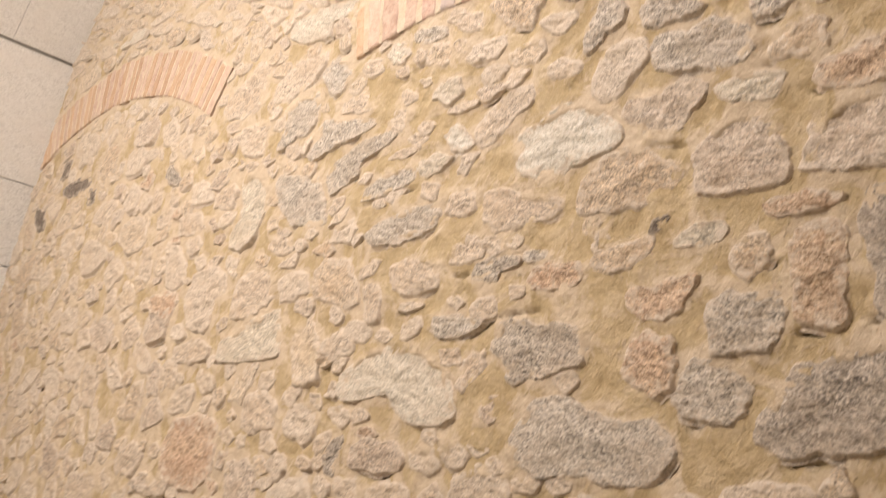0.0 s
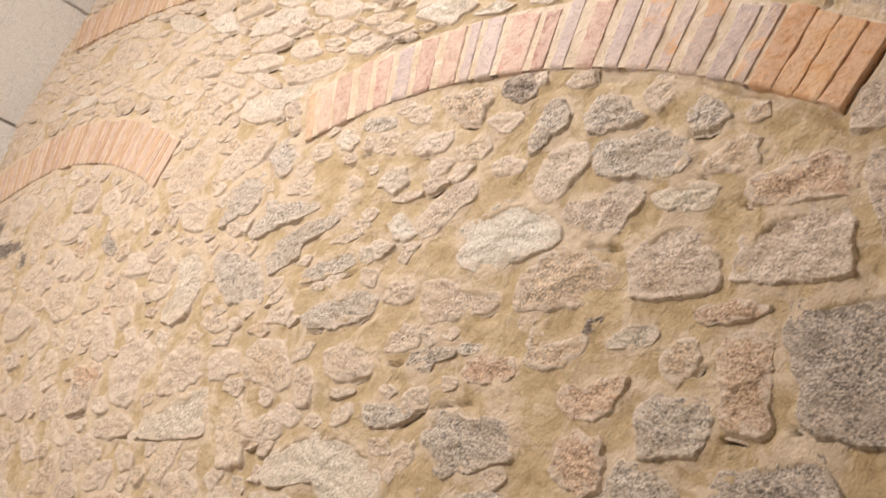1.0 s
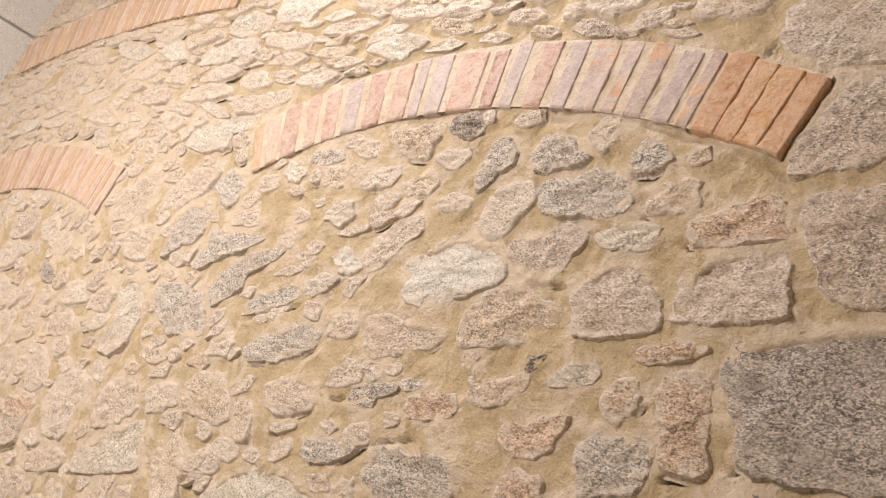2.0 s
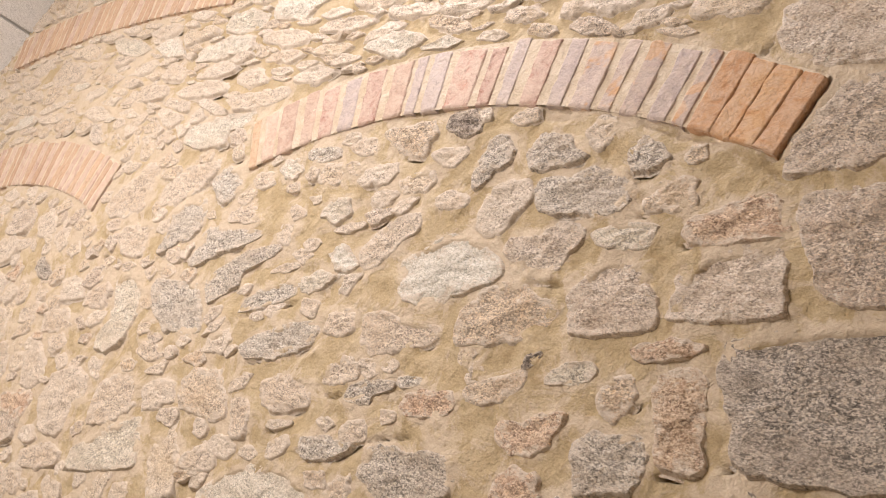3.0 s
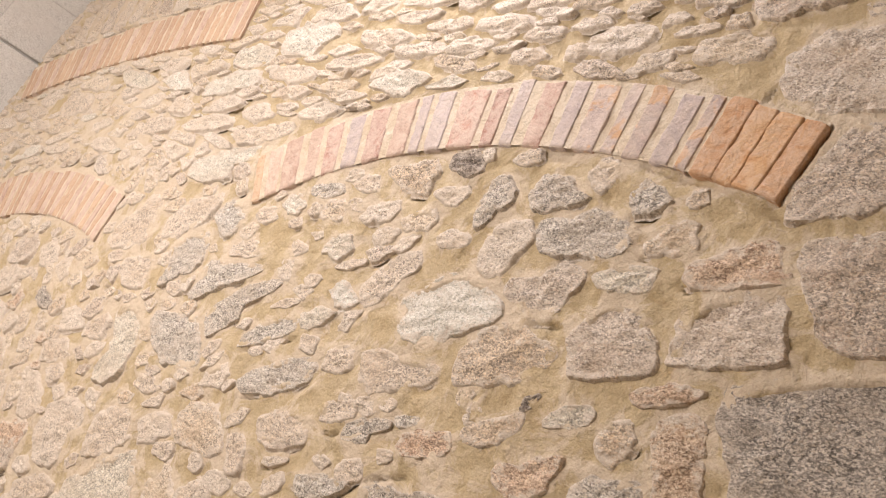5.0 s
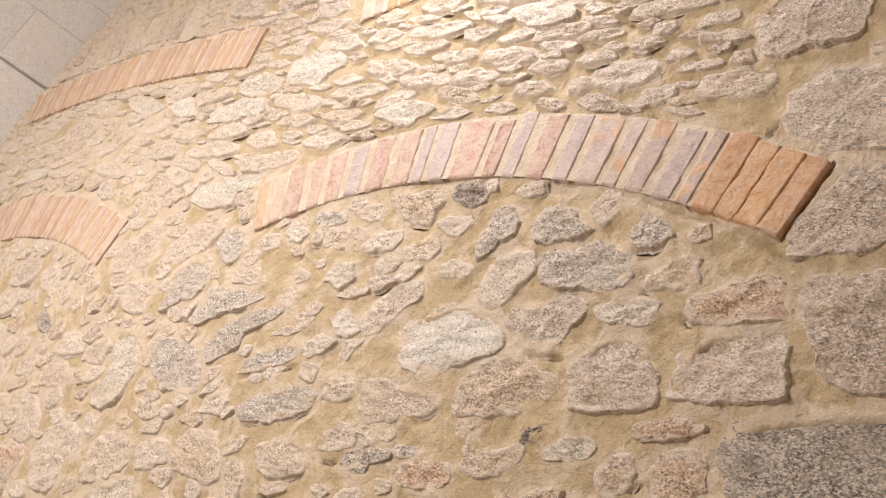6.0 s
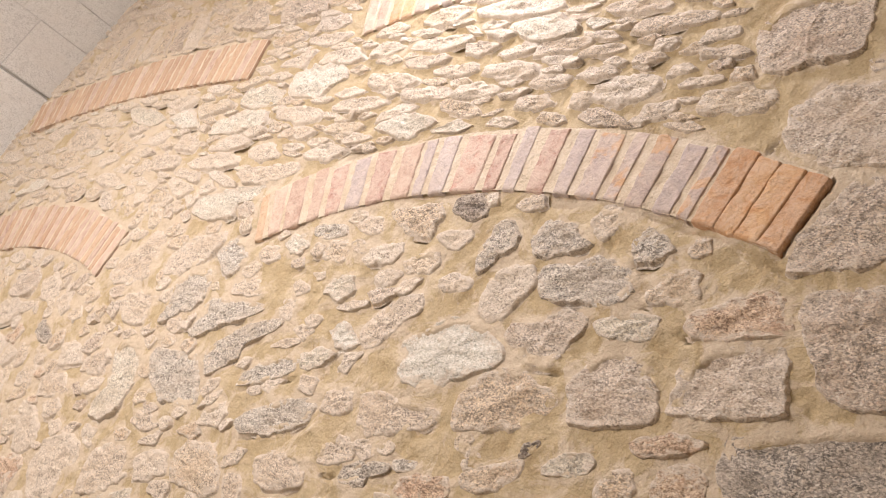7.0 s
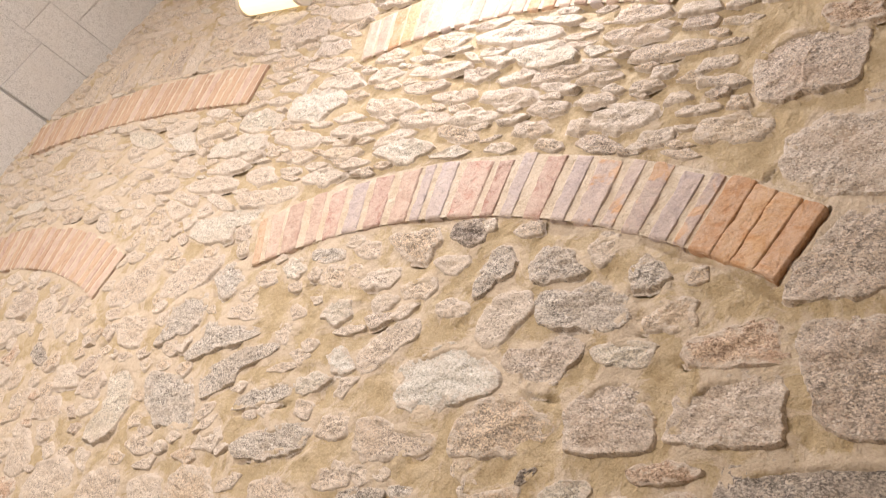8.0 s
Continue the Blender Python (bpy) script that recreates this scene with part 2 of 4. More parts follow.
stone(BUFF, (0.518, 2.784), (0.576, 2.798), (0.678, 2.786), (0.686, 2.752), (0.665, 2.721), (0.595, 2.720), (0.519, 2.734))
stone(GREY, (0.836, 2.819), (0.922, 2.820), (0.948, 2.773), (0.851, 2.789))
stone(GREY, (0.826, 2.335), (0.868, 2.356), (0.955, 2.359), (1.013, 2.352), (1.041, 2.159), (0.989, 2.150), (0.915, 2.152), (0.866, 2.181), (0.850, 2.239), (0.826, 2.268), (0.814, 2.309))
stone(ROSE, (0.619, 2.260), (0.629, 2.288), (0.671, 2.311), (0.727, 2.339), (0.757, 2.342), (0.788, 2.313), (0.814, 2.278), (0.804, 2.259), (0.728, 2.248), (0.646, 2.241))
stone(GREY, (0.631, 2.195), (0.672, 2.221), (0.730, 2.238), (0.798, 2.243), (0.815, 2.207), (0.831, 2.149), (0.846, 2.123), (0.797, 2.116), (0.726, 2.107), (0.640, 2.098), (0.625, 2.104), (0.636, 2.152))
stone(GREY, (0.424, 2.134), (0.444, 2.171), (0.466, 2.201), (0.555, 2.203), (0.574, 2.158), (0.599, 2.128), (0.610, 2.081), (0.570, 2.069), (0.505, 2.055), (0.444, 2.052), (0.437, 2.067))
stone(PALE, (0.429, 2.258), (0.463, 2.271), (0.502, 2.284), (0.570, 2.275), (0.570, 2.252), (0.547, 2.232), (0.496, 2.223), (0.449, 2.235))
stone(GREY, (0.229, 2.218), (0.251, 2.238), (0.310, 2.253), (0.350, 2.276), (0.414, 2.266), (0.411, 2.233), (0.391, 2.214), (0.381, 2.184), (0.358, 2.155), (0.309, 2.157), (0.287, 2.178), (0.252, 2.194))
stone(WHITE, (-0.043, 2.150), (-0.032, 2.185), (0.015, 2.215), (0.080, 2.241), (0.136, 2.240), (0.192, 2.217), (0.231, 2.193), (0.247, 2.169), (0.235, 2.143), (0.169, 2.119), (0.113, 2.083), (0.053, 2.071), (-0.010, 2.078), (-0.032, 2.110))
stone(LIME, (-0.189, 2.183), (-0.181, 2.205), (-0.130, 2.258), (-0.057, 2.299), (-0.032, 2.292), (-0.020, 2.248), (-0.074, 2.218), (-0.094, 2.181), (-0.150, 2.143), (-0.171, 2.156))
stone(WHITE, (-0.297, 2.178), (-0.258, 2.202), (-0.199, 2.183), (-0.175, 2.155), (-0.215, 2.138), (-0.258, 2.143))
stone(BUFF, (0.176, 2.027), (0.178, 2.077), (0.215, 2.117), (0.256, 2.145), (0.309, 2.137), (0.351, 2.117), (0.393, 2.109), (0.411, 2.093), (0.377, 2.061), (0.339, 2.034), (0.257, 2.010), (0.188, 1.998))
stone(SALT, (0.288, 2.297), (0.269, 2.329), (0.268, 2.374), (0.335, 2.384), (0.400, 2.393), (0.458, 2.392), (0.480, 2.361), (0.495, 2.331), (0.489, 2.307), (0.432, 2.288), (0.364, 2.296))
stone(LIME, (0.129, 2.300), (0.157, 2.348), (0.192, 2.377), (0.241, 2.368), (0.260, 2.335), (0.252, 2.315), (0.225, 2.289), (0.207, 2.256), (0.175, 2.242), (0.141, 2.260))
stone(SALT, (0.083, 2.375), (0.093, 2.431), (0.104, 2.488), (0.138, 2.484), (0.173, 2.450), (0.178, 2.416), (0.139, 2.396), (0.126, 2.368), (0.101, 2.350))
stone(SALT, (0.217, 2.435), (0.225, 2.476), (0.265, 2.488), (0.311, 2.479), (0.329, 2.446), (0.377, 2.425), (0.326, 2.413), (0.278, 2.387), (0.236, 2.401))
stone(SALT, (0.465, 2.435), (0.487, 2.466), (0.528, 2.452), (0.540, 2.427), (0.561, 2.415), (0.514, 2.391), (0.485, 2.386), (0.469, 2.410))
stone(BUFF, (0.585, 2.414), (0.600, 2.444), (0.623, 2.440), (0.630, 2.413), (0.599, 2.402))
stone(LIME, (0.353, 2.478), (0.375, 2.516), (0.411, 2.508), (0.422, 2.472), (0.391, 2.444), (0.375, 2.451))
stone(BUFF, (0.522, 2.320), (0.552, 2.361), (0.595, 2.373), (0.625, 2.367), (0.625, 2.321), (0.585, 2.306), (0.533, 2.302))
stone(NEAR_BLACK, (-0.052, 2.510), (-0.056, 2.548), (0.020, 2.554), (0.055, 2.531), (0.066, 2.492), (0.003, 2.489), (-0.028, 2.501))
stone(LIME, (0.131, 2.523), (0.157, 2.540), (0.200, 2.547), (0.218, 2.518), (0.175, 2.509))
stone(LIME, (0.044, 2.549), (0.068, 2.557), (0.078, 2.530), (0.060, 2.525))
stone(BUFF, (-0.254, 2.503), (-0.235, 2.526), (-0.172, 2.515), (-0.130, 2.529), (-0.096, 2.535), (-0.077, 2.503), (-0.084, 2.465), (-0.093, 2.445), (-0.159, 2.445), (-0.189, 2.469))
stone(LIME, (-0.357, 2.471), (-0.326, 2.503), (-0.279, 2.491), (-0.250, 2.463), (-0.269, 2.449), (-0.322, 2.452))
stone(SALT, (-0.520, 2.449), (-0.520, 2.471), (-0.468, 2.481), (-0.398, 2.476), (-0.387, 2.446), (-0.444, 2.435), (-0.501, 2.436))
stone(PALE, (-0.620, 2.413), (-0.613, 2.444), (-0.554, 2.446), (-0.518, 2.411), (-0.540, 2.380), (-0.579, 2.385))
stone(LIME, (-0.713, 2.379), (-0.699, 2.410), (-0.645, 2.404), (-0.619, 2.370), (-0.649, 2.358), (-0.690, 2.361))
stone(BUFF, (-0.440, 2.386), (-0.426, 2.423), (-0.374, 2.429), (-0.349, 2.401), (-0.365, 2.369), (-0.420, 2.369))
stone(LIME, (-0.289, 2.377), (-0.259, 2.408), (-0.177, 2.422), (-0.157, 2.399), (-0.185, 2.376), (-0.257, 2.361))
stone(BUFF, (-0.139, 2.369), (-0.107, 2.391), (-0.046, 2.398), (-0.027, 2.373), (-0.052, 2.350), (-0.113, 2.343))
stone(PALE, (-0.376, 2.274), (-0.375, 2.305), (-0.345, 2.330), (-0.291, 2.327), (-0.263, 2.292), (-0.311, 2.265))
stone(GREY, (-0.220, 2.285), (-0.189, 2.304), (-0.131, 2.302), (-0.125, 2.288), (-0.187, 2.259))
stone(LIME, (-0.006, 2.326), (0.026, 2.350), (0.079, 2.345), (0.097, 2.320), (0.072, 2.299), (0.021, 2.302))
stone(LIME, (-0.318, 2.237), (-0.286, 2.256), (-0.211, 2.268), (-0.204, 2.253), (-0.277, 2.239))
stone(SALT, (-0.919, 2.380), (-0.878, 2.426), (-0.802, 2.415), (-0.761, 2.370), (-0.786, 2.325), (-0.815, 2.307), (-0.866, 2.334))
stone(LIME, (-0.768, 2.256), (-0.764, 2.290), (-0.684, 2.309), (-0.613, 2.276), (-0.614, 2.256), (-0.701, 2.254))
stone(SALT, (-1.025, 2.212), (-1.056, 2.276), (-0.998, 2.323), (-0.916, 2.324), (-0.880, 2.279), (-0.887, 2.225), (-0.911, 2.198), (-0.978, 2.168), (-1.039, 2.147), (-1.052, 2.165))
stone(LIME, (-1.297, 2.182), (-1.294, 2.222), (-1.160, 2.245), (-1.130, 2.227), (-1.120, 2.171), (-1.142, 2.136), (-1.247, 2.142))
stone(SALT, (-0.867, 2.217), (-0.829, 2.245), (-0.726, 2.231), (-0.589, 2.236), (-0.567, 2.220), (-0.656, 2.183), (-0.734, 2.163), (-0.838, 2.114), (-0.877, 2.129), (-0.851, 2.174))
stone(SALT, (-0.726, 2.030), (-0.750, 2.086), (-0.708, 2.122), (-0.622, 2.168), (-0.539, 2.193), (-0.482, 2.196), (-0.477, 2.168), (-0.558, 2.144), (-0.600, 2.113), (-0.604, 2.080), (-0.664, 2.036), (-0.703, 2.016))
stone(LIME, (-0.498, 2.116), (-0.460, 2.138), (-0.400, 2.151), (-0.384, 2.142), (-0.419, 2.125))
stone(SALT, (-0.559, 1.998), (-0.553, 2.037), (-0.491, 2.073), (-0.395, 2.104), (-0.360, 2.099), (-0.361, 2.062), (-0.443, 2.032))
stone(PALE, (-0.348, 2.077), (-0.358, 2.114), (-0.304, 2.132), (-0.241, 2.129), (-0.265, 2.099), (-0.314, 2.073))
stone(SALT, (-0.505, 1.913), (-0.462, 1.948), (-0.354, 1.993), (-0.260, 2.013), (-0.240, 1.994), (-0.241, 1.959), (-0.314, 1.922), (-0.407, 1.896), (-0.464, 1.896))
stone(LIME, (-0.217, 1.990), (-0.220, 2.031), (-0.174, 2.057), (-0.133, 2.033), (-0.126, 2.000), (-0.166, 1.986))
stone(LIME, (-0.087, 1.984), (-0.098, 2.036), (-0.070, 2.055), (-0.015, 2.051), (0.037, 2.031), (0.110, 2.035), (0.131, 2.041), (0.134, 2.016), (0.098, 1.987), (0.038, 1.973), (-0.039, 1.953), (-0.069, 1.960))
stone(PALE, (-1.129, 1.915), (-1.183, 2.000), (-1.218, 2.044), (-1.183, 2.083), (-1.114, 2.079), (-1.035, 2.030), (-1.020, 1.979), (-1.027, 1.909), (-1.039, 1.864), (-1.078, 1.834), (-1.167, 1.840), (-1.186, 1.883))
stone(SALT, (-0.963, 1.993), (-0.998, 2.051), (-0.967, 2.071), (-0.905, 2.067), (-0.793, 2.070), (-0.751, 2.028), (-0.689, 1.938), (-0.746, 1.923), (-0.847, 1.928), (-0.911, 1.955))
stone(LIME, (-1.340, 1.959), (-1.345, 2.006), (-1.262, 2.042), (-1.219, 2.016), (-1.234, 1.959))
stone(LIME, (-0.944, 1.851), (-0.930, 1.882), (-0.872, 1.884), (-0.805, 1.860), (-0.842, 1.844), (-0.897, 1.840))
stone(LIME, (-0.642, 1.888), (-0.643, 1.927), (-0.573, 1.955), (-0.545, 1.931), (-0.561, 1.898))
# a hole in the wall, its shade drawn as a dark-coloured stone
stone(DARK, (-1.769, 2.056), (-1.771, 2.103), (-1.697, 2.092), (-1.634, 2.048), (-1.651, 2.023), (-1.712, 2.029))
stone(LIME, (-0.340, 1.793), (-0.365, 1.845), (-0.327, 1.872), (-0.224, 1.873), (-0.176, 1.840), (-0.179, 1.811), (-0.260, 1.793))
stone(LIME, (-0.166, 1.874), (-0.158, 1.915), (-0.120, 1.934), (-0.071, 1.927), (-0.064, 1.896), (-0.110, 1.876))
stone(SALT, (-0.074, 1.843), (-0.072, 1.875), (-0.030, 1.898), (0.052, 1.906), (0.060, 1.889), (0.002, 1.868), (0.003, 1.849))
stone(SALT, (0.063, 1.902), (0.064, 1.917), (0.123, 1.923), (0.125, 1.908), (0.082, 1.895))
stone(ROSE, (0.094, 1.852), (0.088, 1.881), (0.136, 1.901), (0.210, 1.906), (0.233, 1.887), (0.228, 1.863), (0.162, 1.840), (0.114, 1.844))
stone(LIME, (0.234, 1.939), (0.238, 1.965), (0.258, 1.971), (0.273, 1.950), (0.264, 1.936), (0.242, 1.931))
stone(BUFF, (0.252, 1.896), (0.249, 1.920), (0.308, 1.952), (0.363, 1.969), (0.379, 1.960), (0.363, 1.930), (0.339, 1.904), (0.287, 1.896))
# a crevice: its shade is given as a small near-black stone
stone(NEAR_BLACK, (0.361, 1.974), (0.365, 2.000), (0.394, 2.012), (0.399, 2.005), (0.384, 1.983), (0.371, 1.972))
stone(PALE, (0.418, 1.960), (0.447, 1.986), (0.497, 2.004), (0.524, 1.992), (0.519, 1.970), (0.476, 1.955), (0.428, 1.951))
stone(RUST, (0.575, 2.035), (0.598, 2.051), (0.648, 2.068), (0.686, 2.064), (0.717, 2.063), (0.715, 2.048), (0.678, 2.033), (0.629, 2.019), (0.609, 2.012), (0.590, 2.021))
stone(BUFF, (0.545, 1.933), (0.539, 1.962), (0.550, 1.983), (0.588, 1.990), (0.604, 1.962), (0.606, 1.928), (0.579, 1.908), (0.560, 1.913))
stone(ROSE, (0.345, 1.845), (0.351, 1.873), (0.390, 1.875), (0.447, 1.895), (0.479, 1.909), (0.481, 1.886), (0.469, 1.847), (0.435, 1.822), (0.394, 1.812), (0.362, 1.827))
stone(SALT, (0.527, 1.809), (0.511, 1.860), (0.536, 1.878), (0.601, 1.887), (0.639, 1.890), (0.656, 1.855), (0.654, 1.817), (0.639, 1.795), (0.547, 1.774))
stone(RUST, (0.651, 1.921), (0.635, 1.957), (0.640, 1.998), (0.662, 2.016), (0.703, 2.017), (0.729, 1.992), (0.736, 1.945), (0.749, 1.892), (0.765, 1.868), (0.745, 1.849), (0.693, 1.842), (0.668, 1.876))
stone(DARK, (0.739, 2.041), (0.754, 2.072), (0.810, 2.096), (0.896, 2.113), (1.045, 2.135), (1.087, 1.896), (0.983, 1.865), (0.903, 1.863), (0.825, 1.867), (0.801, 1.893), (0.773, 1.952), (0.748, 2.004))
stone(SALT, (-0.176, 1.717), (-0.171, 1.744), (-0.104, 1.760), (-0.032, 1.761), (0.002, 1.764), (-0.014, 1.743), (-0.064, 1.718), (-0.129, 1.702))
stone(SALT, (0.036, 1.703), (0.032, 1.762), (0.060, 1.778), (0.142, 1.771), (0.255, 1.786), (0.283, 1.763), (0.282, 1.719), (0.240, 1.696), (0.190, 1.670), (0.121, 1.647), (0.087, 1.675))
stone(PALE, (-0.439, 1.530), (-0.443, 1.565), (-0.414, 1.605), (-0.372, 1.640), (-0.273, 1.666), (-0.185, 1.679), (-0.128, 1.658), (-0.086, 1.646), (-0.051, 1.603), (-0.015, 1.555), (-0.057, 1.522), (-0.144, 1.504), (-0.200, 1.517), (-0.244, 1.547), (-0.327, 1.538), (-0.360, 1.511), (-0.415, 1.504))
stone(PALE, (-1.050, 1.500), (-1.065, 1.553), (-1.013, 1.587), (-0.886, 1.657), (-0.814, 1.685), (-0.773, 1.662), (-0.750, 1.614), (-0.739, 1.564), (-0.870, 1.529), (-1.005, 1.505))
stone(BUFF, (-0.628, 1.509), (-0.689, 1.596), (-0.688, 1.640), (-0.642, 1.685), (-0.596, 1.657), (-0.562, 1.593), (-0.530, 1.531))
stone(LIME, (-0.545, 1.604), (-0.549, 1.638), (-0.500, 1.662), (-0.445, 1.651), (-0.436, 1.619), (-0.491, 1.597))
stone(LIME, (-1.299, 1.577), (-1.356, 1.655), (-1.334, 1.730), (-1.243, 1.769), (-1.145, 1.756), (-1.128, 1.699), (-1.170, 1.650), (-1.147, 1.587), (-1.215, 1.566))
stone(LIME, (-1.050, 1.629), (-1.051, 1.686), (-1.066, 1.742), (-0.985, 1.779), (-0.922, 1.796), (-0.867, 1.763), (-0.854, 1.710), (-0.911, 1.669), (-0.974, 1.634))
stone(LIME, (-0.800, 1.714), (-0.841, 1.767), (-0.788, 1.791), (-0.713, 1.794), (-0.692, 1.747), (-0.752, 1.725))
stone(BUFF, (-0.645, 1.736), (-0.684, 1.806), (-0.635, 1.840), (-0.536, 1.842), (-0.493, 1.805), (-0.447, 1.741), (-0.510, 1.730), (-0.590, 1.738))
stone(LIME, (-0.722, 1.697), (-0.720, 1.720), (-0.663, 1.732), (-0.642, 1.715), (-0.658, 1.690))
stone(LIME, (-0.416, 1.719), (-0.454, 1.796), (-0.410, 1.810), (-0.373, 1.768), (-0.362, 1.715), (-0.394, 1.702))
stone(LIME, (-1.325, 1.452), (-1.337, 1.501), (-1.210, 1.542), (-1.116, 1.535), (-1.113, 1.495), (-1.210, 1.467))
stone(ROSE, (-1.565, 1.585), (-1.598, 1.636), (-1.447, 1.668), (-1.406, 1.647), (-1.429, 1.572))
stone(LIME, (-0.292, 1.748), (-0.286, 1.766), (-0.218, 1.774), (-0.214, 1.766), (-0.263, 1.746))
stone(LIME, (-1.524, 1.684), (-1.572, 1.772), (-1.515, 1.818), (-1.431, 1.771), (-1.401, 1.720), (-1.455, 1.676))
stone(LIME, (-1.530, 1.854), (-1.563, 1.909), (-1.436, 1.941), (-1.354, 1.892), (-1.421, 1.862))
stone(LIME, (-1.496, 1.964), (-1.537, 2.031), (-1.437, 2.047), (-1.363, 1.985))
stone(LIME, (-1.474, 2.288), (-1.424, 2.361), (-1.349, 2.402), (-1.326, 2.464), (-1.259, 2.442), (-1.230, 2.381), (-1.237, 2.302), (-1.308, 2.261), (-1.413, 2.258))
stone(PALE, (-1.168, 2.520), (-1.155, 2.571), (-0.981, 2.607), (-0.842, 2.613), (-0.805, 2.572), (-0.945, 2.551), (-0.928, 2.502), (-1.050, 2.487))
stone(LIME, (-1.155, 2.303), (-1.157, 2.371), (-1.072, 2.429), (-0.940, 2.455), (-0.907, 2.426), (-0.965, 2.361), (-1.052, 2.314))
stone(SALT, (0.146, 1.527), (0.157, 1.585), (0.189, 1.626), (0.254, 1.651), (0.313, 1.639), (0.355, 1.632), (0.396, 1.625), (0.451, 1.647), (0.502, 1.629), (0.520, 1.604), (0.500, 1.551), (0.449, 1.523), (0.377, 1.515), (0.298, 1.510), (0.249, 1.487), (0.171, 1.499))
stone(SALT, (0.492, 1.734), (0.507, 1.764), (0.551, 1.763), (0.591, 1.751), (0.627, 1.730), (0.625, 1.693), (0.600, 1.669), (0.549, 1.663), (0.510, 1.664), (0.488, 1.684))
stone(ROSE, (0.371, 1.713), (0.372, 1.755), (0.399, 1.790), (0.460, 1.789), (0.479, 1.752), (0.477, 1.702), (0.453, 1.682), (0.402, 1.693))
stone(DARK, (0.656, 1.645), (0.651, 1.689), (0.674, 1.738), (0.702, 1.779), (0.766, 1.816), (0.842, 1.853), (0.888, 1.770), (0.886, 1.698), (0.797, 1.665), (0.714, 1.641))
stone(LIME, (0.610, 1.544), (0.623, 1.574), (0.722, 1.604), (0.767, 1.599), (0.800, 1.563), (0.632, 1.496))
stone(LIME, (-0.039, 1.611), (-0.038, 1.667), (-0.015, 1.701), (0.015, 1.702), (0.023, 1.653), (-0.009, 1.611))
stone(GREY, (0.050, 1.569), (0.048, 1.598), (0.066, 1.616), (0.094, 1.616), (0.098, 1.573), (0.078, 1.560))
stone(GREY, (-0.332, 1.370), (-0.343, 1.407), (-0.305, 1.438), (-0.206, 1.458), (-0.139, 1.442), (-0.143, 1.404), (-0.236, 1.381), (-0.297, 1.372))
stone(DARK, (-0.406, 1.331), (-0.430, 1.366), (-0.408, 1.412), (-0.377, 1.436), (-0.367, 1.415), (-0.377, 1.372), (-0.373, 1.337))
stone(RUST, (-0.330, 1.443), (-0.316, 1.464), (-0.276, 1.471), (-0.245, 1.460), (-0.286, 1.446))
stone(ROSE, (-1.216, 1.160), (-1.229, 1.226), (-1.195, 1.294), (-1.045, 1.350), (-0.951, 1.337), (-0.923, 1.263), (-0.926, 1.184), (-0.983, 1.137), (-1.080, 1.119), (-1.169, 1.138))
stone(GREY, (-0.816, 1.166), (-0.850, 1.250), (-0.748, 1.290), (-0.700, 1.257), (-0.657, 1.180), (-0.801, 1.140))
stone(LIME, (-0.831, 1.355), (-0.843, 1.431), (-0.758, 1.471), (-0.683, 1.440), (-0.683, 1.387), (-0.778, 1.344))
stone(GREY, (-1.575, 1.511), (-1.584, 1.588), (-1.532, 1.642), (-1.463, 1.650), (-1.426, 1.569), (-1.423, 1.514), (-1.522, 1.480))
stone(LIME, (0.020, 1.370), (0.016, 1.426), (0.086, 1.467), (0.167, 1.465), (0.184, 1.415))
stone(LIME, (-0.242, 1.296), (-0.240, 1.341), (-0.152, 1.377), (-0.109, 1.370), (-0.092, 1.326))
stone(NEAR_BLACK, (-2.776, 1.963), (-2.702, 2.016), (-2.503, 2.057), (-2.443, 2.021), (-2.561, 1.969), (-2.682, 1.953))
stone(NEAR_BLACK, (-2.994, 1.823), (-3.009, 1.889), (-2.908, 1.880), (-2.853, 1.804), (-2.914, 1.787))
stone(NEAR_BLACK, (-2.437, 1.936), (-2.454, 1.996), (-2.381, 1.998), (-2.358, 1.938))
stone(NEAR_BLACK, (-2.839, 2.027), (-2.828, 2.106), (-2.755, 2.119), (-2.758, 2.041))
stone(LIME, (-1.766, 1.678), (-1.783, 1.770), (-1.721, 1.805), (-1.670, 1.758), (-1.669, 1.677))
stone(LIME, (-1.715, 1.441), (-1.724, 1.520), (-1.678, 1.556), (-1.617, 1.505), (-1.628, 1.454))
stone(GREY, (-1.417, 1.329), (-1.463, 1.395), (-1.441, 1.445), (-1.385, 1.427), (-1.356, 1.341))
stone(GREY, (-1.681, 1.104), (-1.692, 1.169), (-1.617, 1.214), (-1.559, 1.170), (-1.570, 1.120))
stone(LIME, (-0.561, 1.603), (-0.542, 1.642), (-0.449, 1.656), (-0.426, 1.631), (-0.473, 1.602))
stone(LIME, (0.237, 2.799), (0.246, 2.838), (0.306, 2.859), (0.380, 2.852), (0.410, 2.818), (0.384, 2.791), (0.319, 2.775), (0.272, 2.785))
stone(LIME, (0.357, 2.722), (0.377, 2.747), (0.403, 2.774), (0.461, 2.783), (0.471, 2.760), (0.453, 2.740), (0.392, 2.719))
stone(GREY, (0.214, 2.754), (0.245, 2.775), (0.310, 2.756), (0.354, 2.731), (0.322, 2.722), (0.260, 2.730))
stone(LIME, (0.413, 2.840), (0.423, 2.870), (0.462, 2.872), (0.488, 2.850), (0.451, 2.840))
stone(GREY, (0.505, 2.858), (0.539, 2.873), (0.563, 2.860), (0.558, 2.847), (0.527, 2.845))
stone(LIME, (0.447, 2.806), (0.474, 2.828), (0.544, 2.828), (0.560, 2.815), (0.525, 2.805))
stone(BUFF, (0.570, 2.813), (0.572, 2.842), (0.607, 2.844), (0.618, 2.814), (0.599, 2.803))
